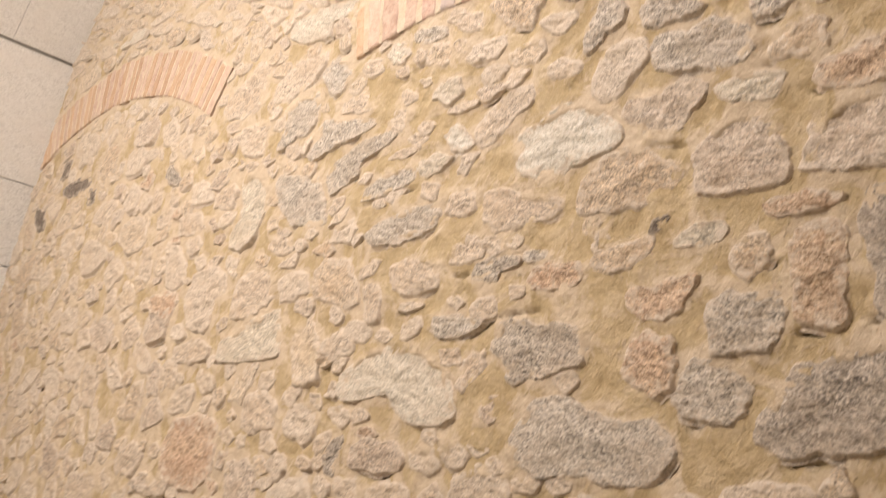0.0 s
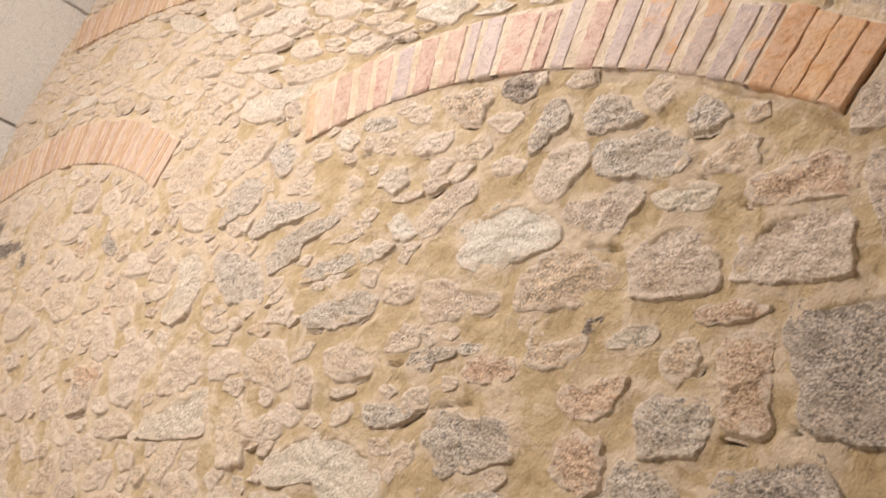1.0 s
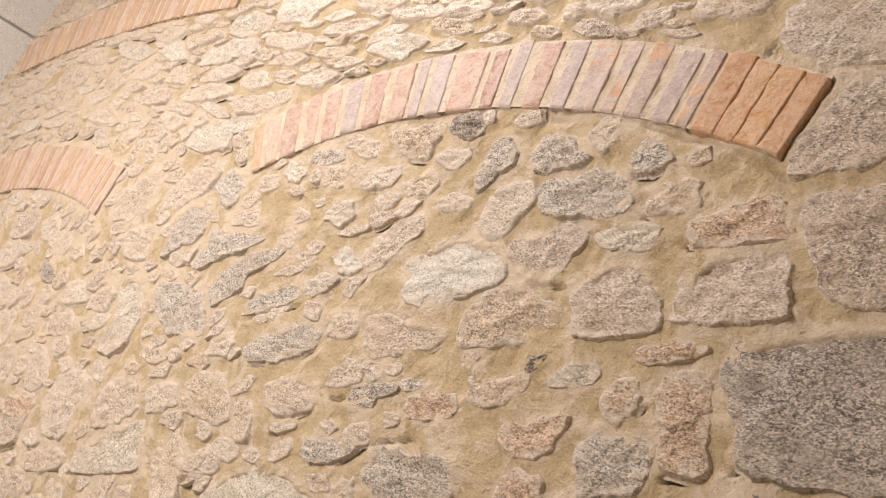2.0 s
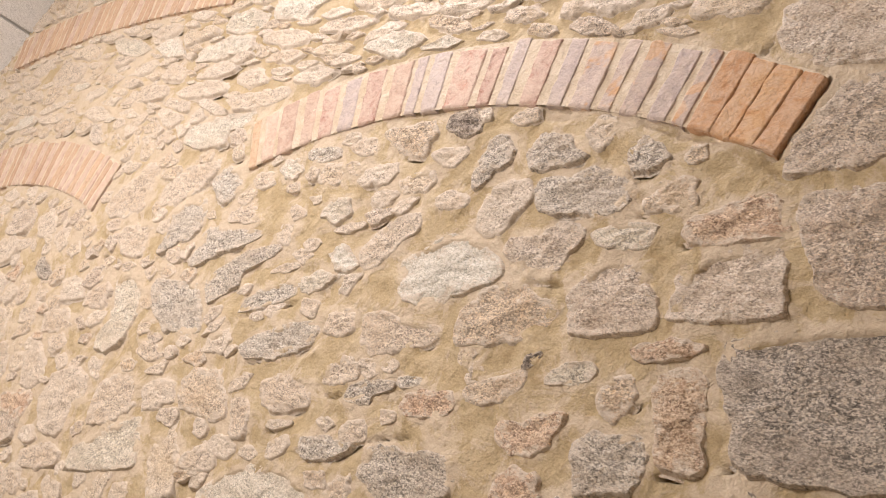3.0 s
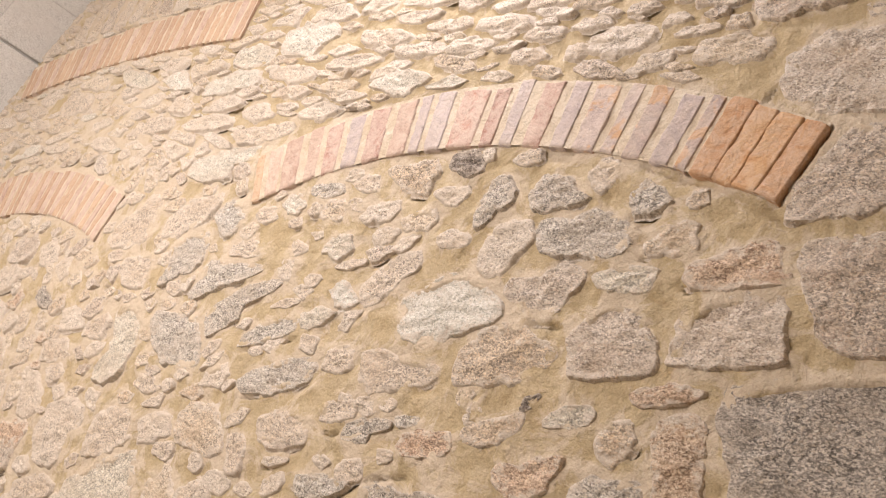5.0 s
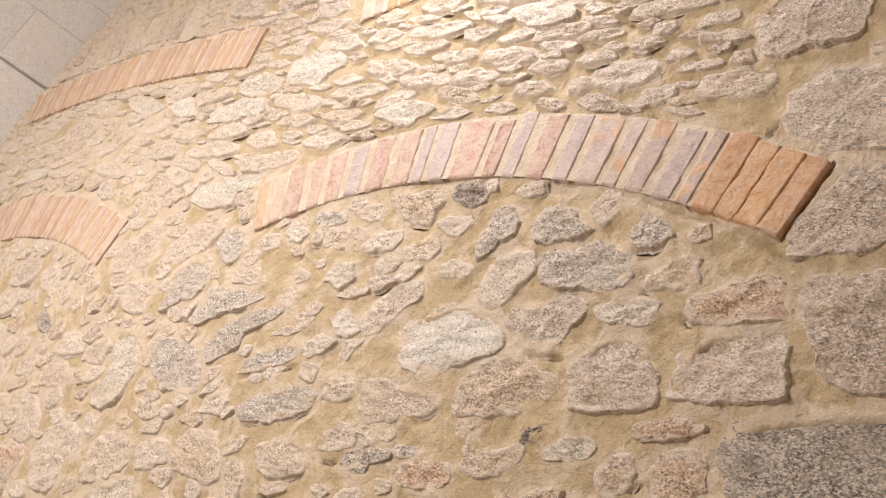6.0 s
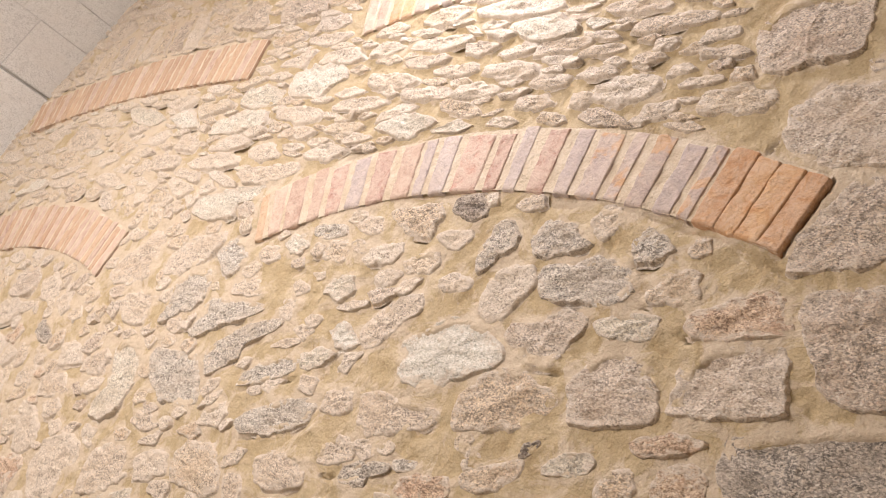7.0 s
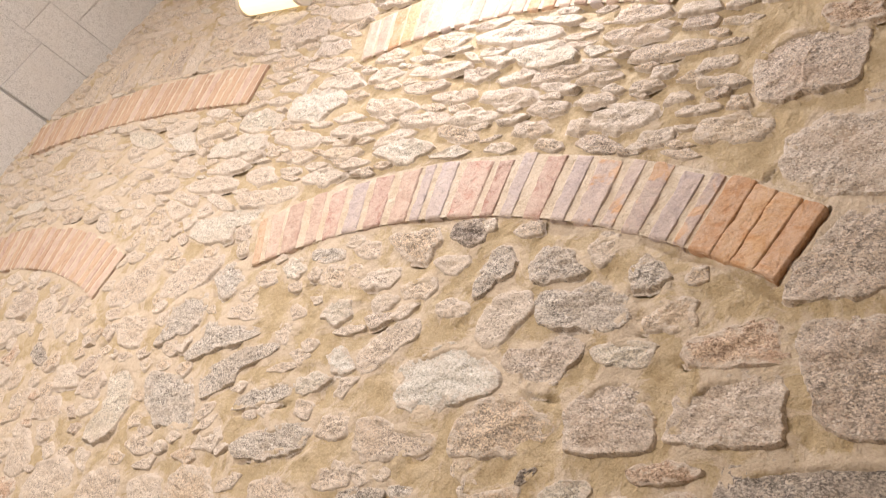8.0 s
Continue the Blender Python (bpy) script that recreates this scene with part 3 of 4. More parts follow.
stone(LIME, (0.470, 2.916), (0.480, 2.953), (0.550, 2.956), (0.567, 2.938), (0.533, 2.921))
stone(LIME, (0.357, 2.918), (0.358, 2.950), (0.405, 2.955), (0.419, 2.932), (0.403, 2.914))
stone(LIME, (0.275, 2.980), (0.303, 3.011), (0.373, 3.020), (0.500, 3.004), (0.513, 2.978), (0.413, 2.975), (0.344, 2.971))
stone(GREY, (0.405, 3.054), (0.419, 3.081), (0.469, 3.082), (0.490, 3.069), (0.482, 3.047), (0.442, 3.047))
stone(LIME, (0.381, 3.093), (0.385, 3.129), (0.469, 3.123), (0.497, 3.092), (0.436, 3.094))
stone(LIME, (0.179, 3.062), (0.211, 3.085), (0.311, 3.082), (0.384, 3.055), (0.368, 3.037), (0.280, 3.037))
stone(LIME, (0.162, 3.113), (0.195, 3.159), (0.337, 3.145), (0.363, 3.105), (0.260, 3.101))
stone(LIME, (0.142, 2.934), (0.199, 2.955), (0.276, 2.955), (0.289, 2.936), (0.225, 2.925))
stone(LIME, (0.311, 2.890), (0.327, 2.910), (0.383, 2.911), (0.409, 2.895), (0.356, 2.883))
stone(LIME, (0.181, 2.789), (0.186, 2.821), (0.228, 2.824), (0.245, 2.798), (0.220, 2.780))
stone(BUFF, (0.103, 2.753), (0.118, 2.779), (0.179, 2.765), (0.194, 2.745), (0.159, 2.732))
stone(LIME, (0.164, 2.872), (0.202, 2.900), (0.266, 2.891), (0.289, 2.867), (0.233, 2.855))
stone(LIME, (0.031, 2.872), (0.073, 2.895), (0.153, 2.882), (0.156, 2.852), (0.092, 2.848))
stone(LIME, (-0.138, 2.919), (-0.130, 2.955), (-0.045, 2.952), (0.034, 2.932), (0.057, 2.894), (-0.028, 2.888))
stone(LIME, (-0.001, 2.955), (0.036, 2.993), (0.170, 2.994), (0.186, 2.969), (0.120, 2.950))
stone(LIME, (0.009, 2.798), (0.029, 2.833), (0.096, 2.835), (0.132, 2.805), (0.083, 2.782))
stone(LIME, (-0.412, 2.877), (-0.416, 2.907), (-0.265, 2.902), (-0.215, 2.883), (-0.223, 2.857), (-0.327, 2.859))
stone(LIME, (-0.326, 2.944), (-0.319, 2.972), (-0.173, 2.965), (-0.141, 2.934), (-0.215, 2.926))
stone(LIME, (-0.469, 3.053), (-0.451, 3.085), (-0.305, 3.077), (-0.218, 3.067), (-0.224, 3.035), (-0.323, 3.025))
stone(LIME, (-0.589, 2.947), (-0.587, 2.988), (-0.477, 2.979), (-0.367, 2.939), (-0.398, 2.914), (-0.489, 2.915))
stone(LIME, (-0.879, 3.065), (-0.863, 3.108), (-0.713, 3.102), (-0.645, 3.049), (-0.718, 3.042))
stone(PALE, (-0.945, 2.946), (-0.969, 3.027), (-0.876, 3.060), (-0.729, 3.039), (-0.688, 2.991), (-0.759, 2.957), (-0.795, 2.929))
stone(PALE, (-1.198, 2.939), (-1.191, 2.997), (-1.090, 3.008), (-0.992, 2.973), (-0.991, 2.929), (-1.104, 2.918))
stone(PALE, (-1.313, 2.828), (-1.301, 2.878), (-1.163, 2.912), (-1.031, 2.899), (-0.995, 2.847), (-1.110, 2.839), (-1.194, 2.824))
stone(LIME, (-1.490, 2.786), (-1.481, 2.841), (-1.394, 2.844), (-1.342, 2.800), (-1.367, 2.767))
stone(LIME, (-1.712, 2.690), (-1.687, 2.749), (-1.534, 2.772), (-1.403, 2.746), (-1.400, 2.699), (-1.580, 2.696))
stone(LIME, (-0.914, 2.792), (-0.888, 2.817), (-0.783, 2.823), (-0.714, 2.797), (-0.776, 2.771))
stone(LIME, (-0.705, 2.868), (-0.674, 2.901), (-0.527, 2.900), (-0.442, 2.871), (-0.523, 2.850))
stone(GREY, (-1.510, 3.321), (-1.526, 3.391), (-1.438, 3.442), (-1.337, 3.395), (-1.303, 3.297), (-1.363, 3.287))
stone(GREY, (-1.220, 3.295), (-1.252, 3.391), (-1.090, 3.409), (-0.996, 3.376), (-0.979, 3.299), (-1.105, 3.286))
stone(GREY, (-0.986, 3.216), (-0.957, 3.263), (-0.829, 3.258), (-0.791, 3.216), (-0.875, 3.197))
stone(LIME, (-0.063, 2.757), (-0.036, 2.777), (0.017, 2.777), (0.051, 2.757), (0.013, 2.744))

# arches: centre x, z, inner radius, ring, first and last angle from the crown
MAIN_ARCH = (-0.011, 0.589, 1.977, 0.170, -22.4, 22.8)
LOW_ARCH = (-2.160, 0.651, 1.732, 0.188, -36.5, 20.0)
HIGH_ARCH = (-1.681, -3.344, 6.414, 0.170, -10.6, 3.9)
TOP_ARCH = (-0.194, 1.171, 2.044, 0.165, -14.8, 15.5)
BLOCK_ARCH = (-1.681, -3.344, 6.625, 0.190, -8.0, 6.2)
ARCHES = (MAIN_ARCH, LOW_ARCH, HIGH_ARCH, TOP_ARCH)
for k in range(15):
    step = (BLOCK_ARCH[5] - BLOCK_ARCH[4]) / 15
    low, high = BLOCK_ARCH[2], BLOCK_ARCH[2] + BLOCK_ARCH[3] * (0.8 + 0.2 * (k % 3) / 2)
    ring_ = [(BLOCK_ARCH[4] + step * (k + e), d) for e, d in ((0.1, low), (0.9, low), (0.86, high), (0.12, high))]
    if k < 8:
        stone((LIME, BUFF, GREY, LIME)[k % 4], *[(BLOCK_ARCH[0] + d * math.sin(radians(a)), BLOCK_ARCH[1] + d * math.cos(radians(a))) for a, d in ring_])

CELL = 0.006
gx = np.arange(X0, X1, CELL)
gz = np.arange(Z0, Z1, CELL)
GX, GZ = np.meshgrid(gx, gz, indexing="ij")
taken = np.zeros(GX.shape, bool)


def in_arch(x, z, arch, pad=0.0):
    cx, cz, r, ring, a0, a1 = arch
    d = np.hypot(x - cx, z - cz)
    a = np.degrees(np.arctan2(x - cx, z - cz))
    slack = math.degrees(pad / r)
    return (d > r - pad) & (d < r + ring + pad) & (a > a0 - slack) & (a < a1 + slack)


for arch in ARCHES:
    taken |= in_arch(GX, GZ, arch, 0.006)


def window(x, z, reach):
    i0, i1 = max(0, int((x - reach - X0) / CELL)), min(len(gx), int((x + reach - X0) / CELL) + 2)
    j0, j1 = max(0, int((z - reach - Z0) / CELL)), min(len(gz), int((z + reach - Z0) / CELL) + 2)
    return slice(i0, i1), slice(j0, j1)


def span(px, pz, s):
    """How far the points lie from the stone s, in its own radii."""
    x, z, radii = s[:3]
    a = np.arctan2(pz - z, px - x) / (2 * math.pi) * TURNS
    low = np.floor(a).astype(int)
    r = radii[low % TURNS] * (1 - (a - low)) + radii[(low + 1) % TURNS] * (a - low)
    return np.hypot(px - x, pz - z) / r


for s in STONES:
    w = window(s[0], s[1], s[2].max())
    taken[w] |= span(GX[w], GZ[w], s) < 1.0

NAMED = len(STONES)
rng = random.Random(7)
# smaller stones fill what the large ones leave, biggest first
for size, tries in ((0.10, 1500), (0.08, 2600), (0.062, 5000), (0.048, 9000), (0.036, 11000), (0.027, 9000)):
    for go in range(tries):
        x, z = rng.uniform(X0 + 0.05, X1), rng.uniform(Z0, Z1)
        if go % 3 == 0:
            x, z = rng.uniform(-3.1, 0.62), rng.uniform(2.5, 3.7)
        upper = z > 2.62 and x < 0.62
        inner = -1.75 < x < 1.15 and 1.55 < z < 2.62
        if inner and (size > 0.05 or (x > 0.25 and rng.random() < 0.8) or (x > -0.8 and rng.random() < (0.3 if x < 0.1 else 0.75))):
            continue
        if x > 0.55 and 2.5 < z < 3.1:
            continue
        a = size * rng.uniform(0.85, 1.3) * (1.35 if upper else 1.0)
        b = a * (rng.uniform(0.20, 0.36) if upper else rng.uniform(0.45, 0.85))
        turn = radians(rng.gauss(-3, 7) if upper else rng.gauss(6, 20))
        count = rng.randint(4, 7)
        corners = []
        for k in range(count):
            t = (k + rng.uniform(-0.33, 0.33)) * 2 * math.pi / count
            u, v = a * math.cos(t) * rng.uniform(0.85, 1.15), b * math.sin(t) * rng.uniform(0.8, 1.15)
            corners.append((x + u * math.cos(turn) - v * math.sin(turn), z + u * math.sin(turn) + v * math.cos(turn)))
        s = corners_table(corners)
        w = window(x, z, s[2].max() * 1.1)
        near = span(GX[w], GZ[w], s) < (1.09 if upper else 1.22 if inner and x > -0.8 else 1.1)
        if near.size == 0 or (taken[w] & near).any():
            continue
        pick = rng.random()
        if upper:
            kind = LIME if pick < 0.68 else BUFF if pick < 0.92 else PALE
        elif x < -0.8:
            kind = LIME if pick < 0.5 else BUFF if pick < 0.82 else GREY if pick < 0.95 else ROSE
        else:
            kind = LIME if pick < 0.85 else BUFF
        STONES.append((*s, kind))
        taken[w] |= span(GX[w], GZ[w], s) < 1.0


def smooth_step(t):
    t = min(max(t, 0.0), 1.0)
    return t * t * (3 - 2 * t)


def stone_shape(i):
    """Verts, faces and rim values of one stone: a broken face that dips under the mortar all round."""
    x, z, radii, kind = STONES[i]
    smeared = kind in (LIME, BUFF)
    named = i < NAMED
    r_ = random.Random(i)
    mean, least = float(radii.mean()), float(radii.min())
    count = TURNS if mean > 0.05 and named else 64 if named else 40
    upper = z > 2.62 and x < 0.65
    scale = min(1.0, least / 0.028)
    steps = [v * scale for v in (0.011, 0.0055, 0.0035, 0.0012, -0.0015, -0.006, -0.012)]
    inward = (0.86, 0.74, 0.62, 0.5, 0.38, 0.26, 0.13) if mean > 0.035 else (0.75, 0.5, 0.25)
    rise = min(0.0045, 0.0015 + 0.05 * least) * r_.uniform(0.7, 1.25) * (1.0 if named or upper else 0.3 if x < -0.8 else 0.6)
    tilt_x, tilt_z = r_.uniform(-0.04, 0.04), r_.uniform(-0.08, 0.02)
    rough = min(0.0065, 0.002 + 0.05 * mean) * (1.45 if upper else 1.0)
    planes = []
    for _ in range(6 if named else 3):
        su, sv = r_.uniform(-1, 1) * 0.010 / mean, r_.uniform(-1, 1) * 0.010 / mean
        planes.append((rise * r_.uniform(0.9, 1.7), su, sv))
    verts, faces, rim = [], [], []

    def depth(px, pz, off):
        up = min(h + sx * px + sz * pz for h, sx, sz in planes)
        up = max(up, 0.0015)
        fall = smooth_step((off + (0.0075 if upper else 0.0035) * scale) / ((0.0135 if upper else 0.0105) * scale)) if smeared else smooth_step((off + 0.0015 * scale) / (0.007 * scale))
        n = noise.fractal(Vector(((x + px) * 15, (z + pz) * 26, i * 1.3)), 0.8, 2.1, 4)
        chip = noise.fractal(Vector(((x + px) * 48, (z + pz) * 95, i * 0.7)), 0.7, 2.0, 3)
        facet = abs(noise.noise(Vector(((x + px) * 8, (z + pz) * 15, i * 2.9))))
        up += tilt_x * px + tilt_z * pz + rough * (0.8 * n + 1.1 * facet - 0.25) + 0.0034 * chip
        return -(up * (1 - fall) + (-0.009 + 0.003 * n) * fall + 0.002)

    spans = [k * TURNS / count for k in range(count)]
    ring = []
    for k in range(count):
        low = int(spans[k])
        part_ = spans[k] - low
        r = radii[low % TURNS] * (1 - part_) + radii[(low + 1) % TURNS] * part_
        a = 2 * math.pi * k / count
        fine = noise.fractal(Vector((x + math.cos(a) * r, z + math.sin(a) * r, i * 0.71)) * 24, 0.8, 2.3, 3)
        ring.append((math.cos(a), math.sin(a), r + scale * 0.011 * fine + (0.002 if upper or not smeared else 0.0045)))
    for off in steps:
        for dx, dz, r in ring:
            d = max(r + off, 0.003)
            verts.append((x + dx * d, depth(dx * d, dz * d, off), z + dz * d))
            rim.append(1.0 if off > -0.002 * scale else 0.85)
    for q in inward:
        for dx, dz, r in ring:
            d = max((r + steps[-1]) * q, 0.0025)
            verts.append((x + dx * d, depth(dx * d, dz * d, -0.03), z + dz * d))
            rim.append(0.24 + 0.5 * q)
    verts.append((x, depth(0, 0, -0.03), z))
    rim.append(0.24)
    layers = len(steps) + len(inward)
    for k in range(layers - 1):
        for j in range(count):
            p, q = k * count + j, k * count + (j + 1) % count
            faces.append((p, q, q + count, p + count))
    base = (layers - 1) * count
    faces += [(base + j, base + (j + 1) % count, len(verts) - 1) for j in range(count)]
    return verts, faces, rim, [smeared or k >= 4 * count for k in range(len(faces))]


# ---- large structure ----
wall = tagged(part("wall_north", box_mesh((-3.7, 0.03, 0.0), (3.0, 0.6, 5.4)), MORTAR), "rubble stone wall pointed with sandy ochre lime mortar", kind="structure")

# mortar face: swells up against the stones, sinks between them
solid = np.zeros(GX.shape, bool)
for s in STONES:
    w = window(s[0], s[1], s[2].max())
    solid[w] |= span(GX[w], GZ[w], s) < 0.9
soft_mask = taken.astype(float)
core_mask = solid.astype(float)
kernel = np.exp(-0.5 * (np.arange(-4, 5) / 2.0) ** 2)
kernel /= kernel.sum()
for axis in (0, 1):
    soft_mask = np.apply_along_axis(lambda row: np.convolve(row, kernel, "same"), axis, soft_mask)
    core_mask = np.apply_along_axis(lambda row: np.convolve(row, kernel, "same"), axis, core_mask)
halo_mask = soft_mask.copy()
wide = np.exp(-0.5 * (np.arange(-9, 10) / 3.5) ** 2)
wide /= wide.sum()
for axis in (0, 1):
    halo_mask = np.apply_along_axis(lambda row: np.convolve(row, wide, "same"), axis, halo_mask)
STEP = 0.0065
mx, mz = np.arange(X0, X1, STEP), np.arange(Z0, Z1, STEP)
MX, MZ = np.meshgrid(mx, mz, indexing="ij")
swell = soft_mask[np.clip(((MX - X0) / CELL).astype(int), 0, len(gx) - 1), np.clip(((MZ - Z0) / CELL).astype(int), 0, len(gz) - 1)]
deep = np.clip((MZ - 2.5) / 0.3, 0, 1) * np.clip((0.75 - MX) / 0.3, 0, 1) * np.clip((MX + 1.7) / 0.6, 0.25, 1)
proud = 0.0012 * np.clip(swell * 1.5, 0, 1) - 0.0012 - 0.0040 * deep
proud += 0.003 * value_noise(MX, MZ, 4.0, 1) + 0.0030 * value_noise(MX, MZ, 13.0, 2) + 0.0028 * value_noise(MX, MZ, 31.0, 3) + 0.0018 * value_noise(MX, MZ, 70.0, 4)
lower_edge = np.clip(np.roll(soft_mask, -3, axis=1) - soft_mask, 0, 1)
under = lower_edge[np.clip(((MX - X0) / CELL).astype(int), 0, len(gx) - 1), np.clip(((MZ - Z0) / CELL).astype(int), 0, len(gz) - 1)]
halo = halo_mask[np.clip(((MX - X0) / CELL).astype(int), 0, len(gx) - 1), np.clip(((MZ - Z0) / CELL).astype(int), 0, len(gz) - 1)]
core = core_mask[np.clip(((MX - X0) / CELL).astype(int), 0, len(gx) - 1), np.clip(((MZ - Z0) / CELL).astype(int), 0, len(gz) - 1)]
proud -= 0.022 * np.clip((core - 0.8) / 0.2, 0, 1)


def hollow(x, z, half, high, turn, deep_by=0.021):
    """Sinks the mortar for dark cracks and open hollows, and for shade under stone edges."""
    global proud
    c, s_ = math.cos(radians(turn)), math.sin(radians(turn))
    u = ((MX - x) * c + (MZ - z) * s_) / half
    v = (-(MX - x) * s_ + (MZ - z) * c) / max(high * 1.15, 0.0045)
    proud = proud - deep_by * np.clip(1.5 - 1.5 * (u ** 4 + v ** 2) ** 0.5 + 0.5 * value_noise(MX, MZ, 60.0, 21), 0, 1)


# the first and third gouges shape the shadow under a stone's lower edge
hollow(0.356, 2.147, 0.044, 0.0037, -0)
hollow(-0.121, 2.435, 0.038, 0.0067, -1)
hollow(-0.446, 2.022, 0.097, 0.0066, 15)
hollow(0.253, 1.931, 0.014, 0.0047, 11)
hollow(0.798, 1.868, 0.006, 0.0043, 16)
hollow(0.708, 1.841, 0.031, 0.0027, 15)
hollow(-0.496, 1.603, 0.050, 0.0044, 5)
hollow(-0.429, 1.888, 0.028, 0.0039, 12)
hollow(-1.170, 1.484, 0.085, 0.0047, 5)
hollow(0.089, 1.789, 0.060, 0.0018, 14)
hollow(0.527, 2.296, 0.011, 0.0042, -14)
hollow(0.631, 2.239, 0.015, 0.0022, -26)
hollow(-0.277, 1.745, 0.016, 0.0049, 5)
hollow(-0.109, 1.848, 0.030, 0.0040, 10)
hollow(-0.968, 2.151, 0.091, 0.0053, 4)
hollow(0.617, 1.935, 0.013, 0.0029, 44)
hollow(-1.334, 2.119, 0.025, 0.0097, -17)
hollow(-0.276, 2.933, 0.020, 0.0067, 3)
hollow(-1.336, 3.289, 0.051, 0.0108, -9)
hollow(-1.494, 3.291, 0.043, 0.0076, -3)
hollow(0.693, 2.641, 0.023, 0.0026, 68)
hollow(-2.154, 3.236, 0.150, 0.0091, 4)
hollow(-1.745, 3.270, 0.074, 0.0081, -5)
hollow(0.478, 3.059, 0.008, 0.0053, 37)
hollow(0.459, 2.761, 0.013, 0.0039, 45)
hollow(0.702, 1.833, 0.029, 0.0027, 8)
hollow(-0.020, 1.741, 0.027, 0.0050, 34)
hollow(-0.481, 1.604, 0.054, 0.0044, 5)
hollow(-2.223, 1.446, 0.081, 0.0079, 5)
hollow(-1.106, 1.490, 0.094, 0.0036, 5)
proud -= 0.026 * under * np.clip(2.2 * value_noise(MX, MZ, 8.0, 12) - 0.35, 0, 1)
for arch in ARCHES:
    off = np.hypot(MX - arch[0], MZ - arch[1]) - arch[2] + 0.004
    along = np.degrees(np.arctan2(MX - arch[0], MZ - arch[1]))
    proud -= np.where((along > arch[4]) & (along < arch[5]), 0.008 * np.exp(-(off / 0.007) ** 2) * np.clip(value_noise(MX, MZ, 6.0, 9) + 0.6, 0, 1), 0)
    proud -= np.where((off > 0) & (off < arch[3]), 0.013 * np.exp(-((along - arch[5]) * math.radians(arch[2]) / 0.005) ** 2), 0)
    proud = np.where(in_arch(MX, MZ, arch, -0.014), -0.014, proud)
rows_, cols_ = MX.shape
face = np.arange(rows_ * cols_).reshape(rows_, cols_)
quads = np.stack([face[:-1, :-1], face[1:, :-1], face[1:, 1:], face[:-1, 1:]], -1).reshape(-1, 4)
# rim is lowered in the recessed upper zone: less pale film, darker mortar
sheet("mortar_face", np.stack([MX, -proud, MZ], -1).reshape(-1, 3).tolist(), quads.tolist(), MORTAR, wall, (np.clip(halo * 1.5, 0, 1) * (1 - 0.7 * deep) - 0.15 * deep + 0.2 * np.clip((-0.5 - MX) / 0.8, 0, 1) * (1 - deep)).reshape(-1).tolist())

FACE_X = ((-3.15, 0.0), (-3.15, 2.60), (-2.88, 3.16), (-2.68, 3.45), (-2.42, 3.80), (-2.0, 4.3), (-1.3, 4.75), (-0.2, 4.95))


def prism(profile, y0, y1, thick):
    """A slab along y behind a profile of (x, z) points."""
    bm = bmesh.new()
    rows = []
    for x, z in profile:
        rows.append([bm.verts.new((x, y0, z)), bm.verts.new((x, y1, z)), bm.verts.new((x - thick, y1, z + thick * 0.3)), bm.verts.new((x - thick, y0, z + thick * 0.3))])
    for p, q in zip(rows, rows[1:]):
        for k in range(4):
            bm.faces.new((p[k], p[(k + 1) % 4], q[(k + 1) % 4], q[k]))
    bm.faces.new(rows[0])
    bm.faces.new(rows[-1][::-1])
    bmesh.ops.recalc_face_normals(bm, faces=bm.faces[:])
    return bm


west = tagged(part("wall_west", prism([(x - 0.03, z) for x, z in FACE_X[:5]], -4.6, 0.03, 0.5), JOINT), "grey dressed ashlar wall leaning into a vault", kind="structure")
# The unseen vault, side and end walls are assumed; pale plaster bounces fill light.
tagged(part("ceiling", prism([(x - 0.03, z) for x, z in FACE_X[4:]] + [(1.2, 4.75), (2.2, 4.2), (2.63, 3.6)], -4.6, 0.03, 0.25), PLASTER), "pale plastered barrel vault", kind="structure")
tagged(part("wall_east", box_mesh((2.6, -4.6, 0.0), (3.1, 0.03, 5.2)), PLASTER), "unseen cream side wall, added to close the room and bounce light", kind="structure")
tagged(part("wall_south", box_mesh((-3.7, -5.1, 0.0), (3.1, -4.6, 5.4)), PLASTER), "unseen cream end wall, added to close the room and bounce light", kind="structure")
tagged(part("floor", box_mesh((-3.7, -5.1, -0.25), (3.1, 0.6, 0.0)), FLAG), "worn grey stone floor", kind="structure")


# ---- the glowing stand-in for the lit ledge patch, and the flood lamp ----
def flood_lamp(eye, target, size):
    base = tagged(new("flood_lamp"), "small dark metal flood lamp on the stone wall", "lamp")
    base.matrix_world = look(eye, target)
    bm = bmesh.new()
    bmesh.ops.create_cone(bm, cap_ends=True, segments=24, radius1=size * 0.72, radius2=size * 0.4, depth=size)
    bmesh.ops.translate(bm, verts=bm.verts, vec=(0, 0, size * 0.62))
    part("housing", bm, IRON, base)
    bm = bmesh.new()
    bmesh.ops.create_cone(bm, cap_ends=True, segments=24, radius1=size * 0.6, radius2=size * 0.6, depth=0.01)
    bmesh.ops.translate(bm, verts=bm.verts, vec=(0, 0, size * 0.11))
    part("diffuser", bm, GLOW_CREAM, base, "glowing lamp glass")
    part("bracket", box_mesh((-0.012, -0.012, size), (0.012, 0.012, size + 0.45), 0.003), IRON, base)
    return base


flood_lamp((-0.2, -0.37, 3.82), (-0.18, 0.0, 2.8), 0.2)


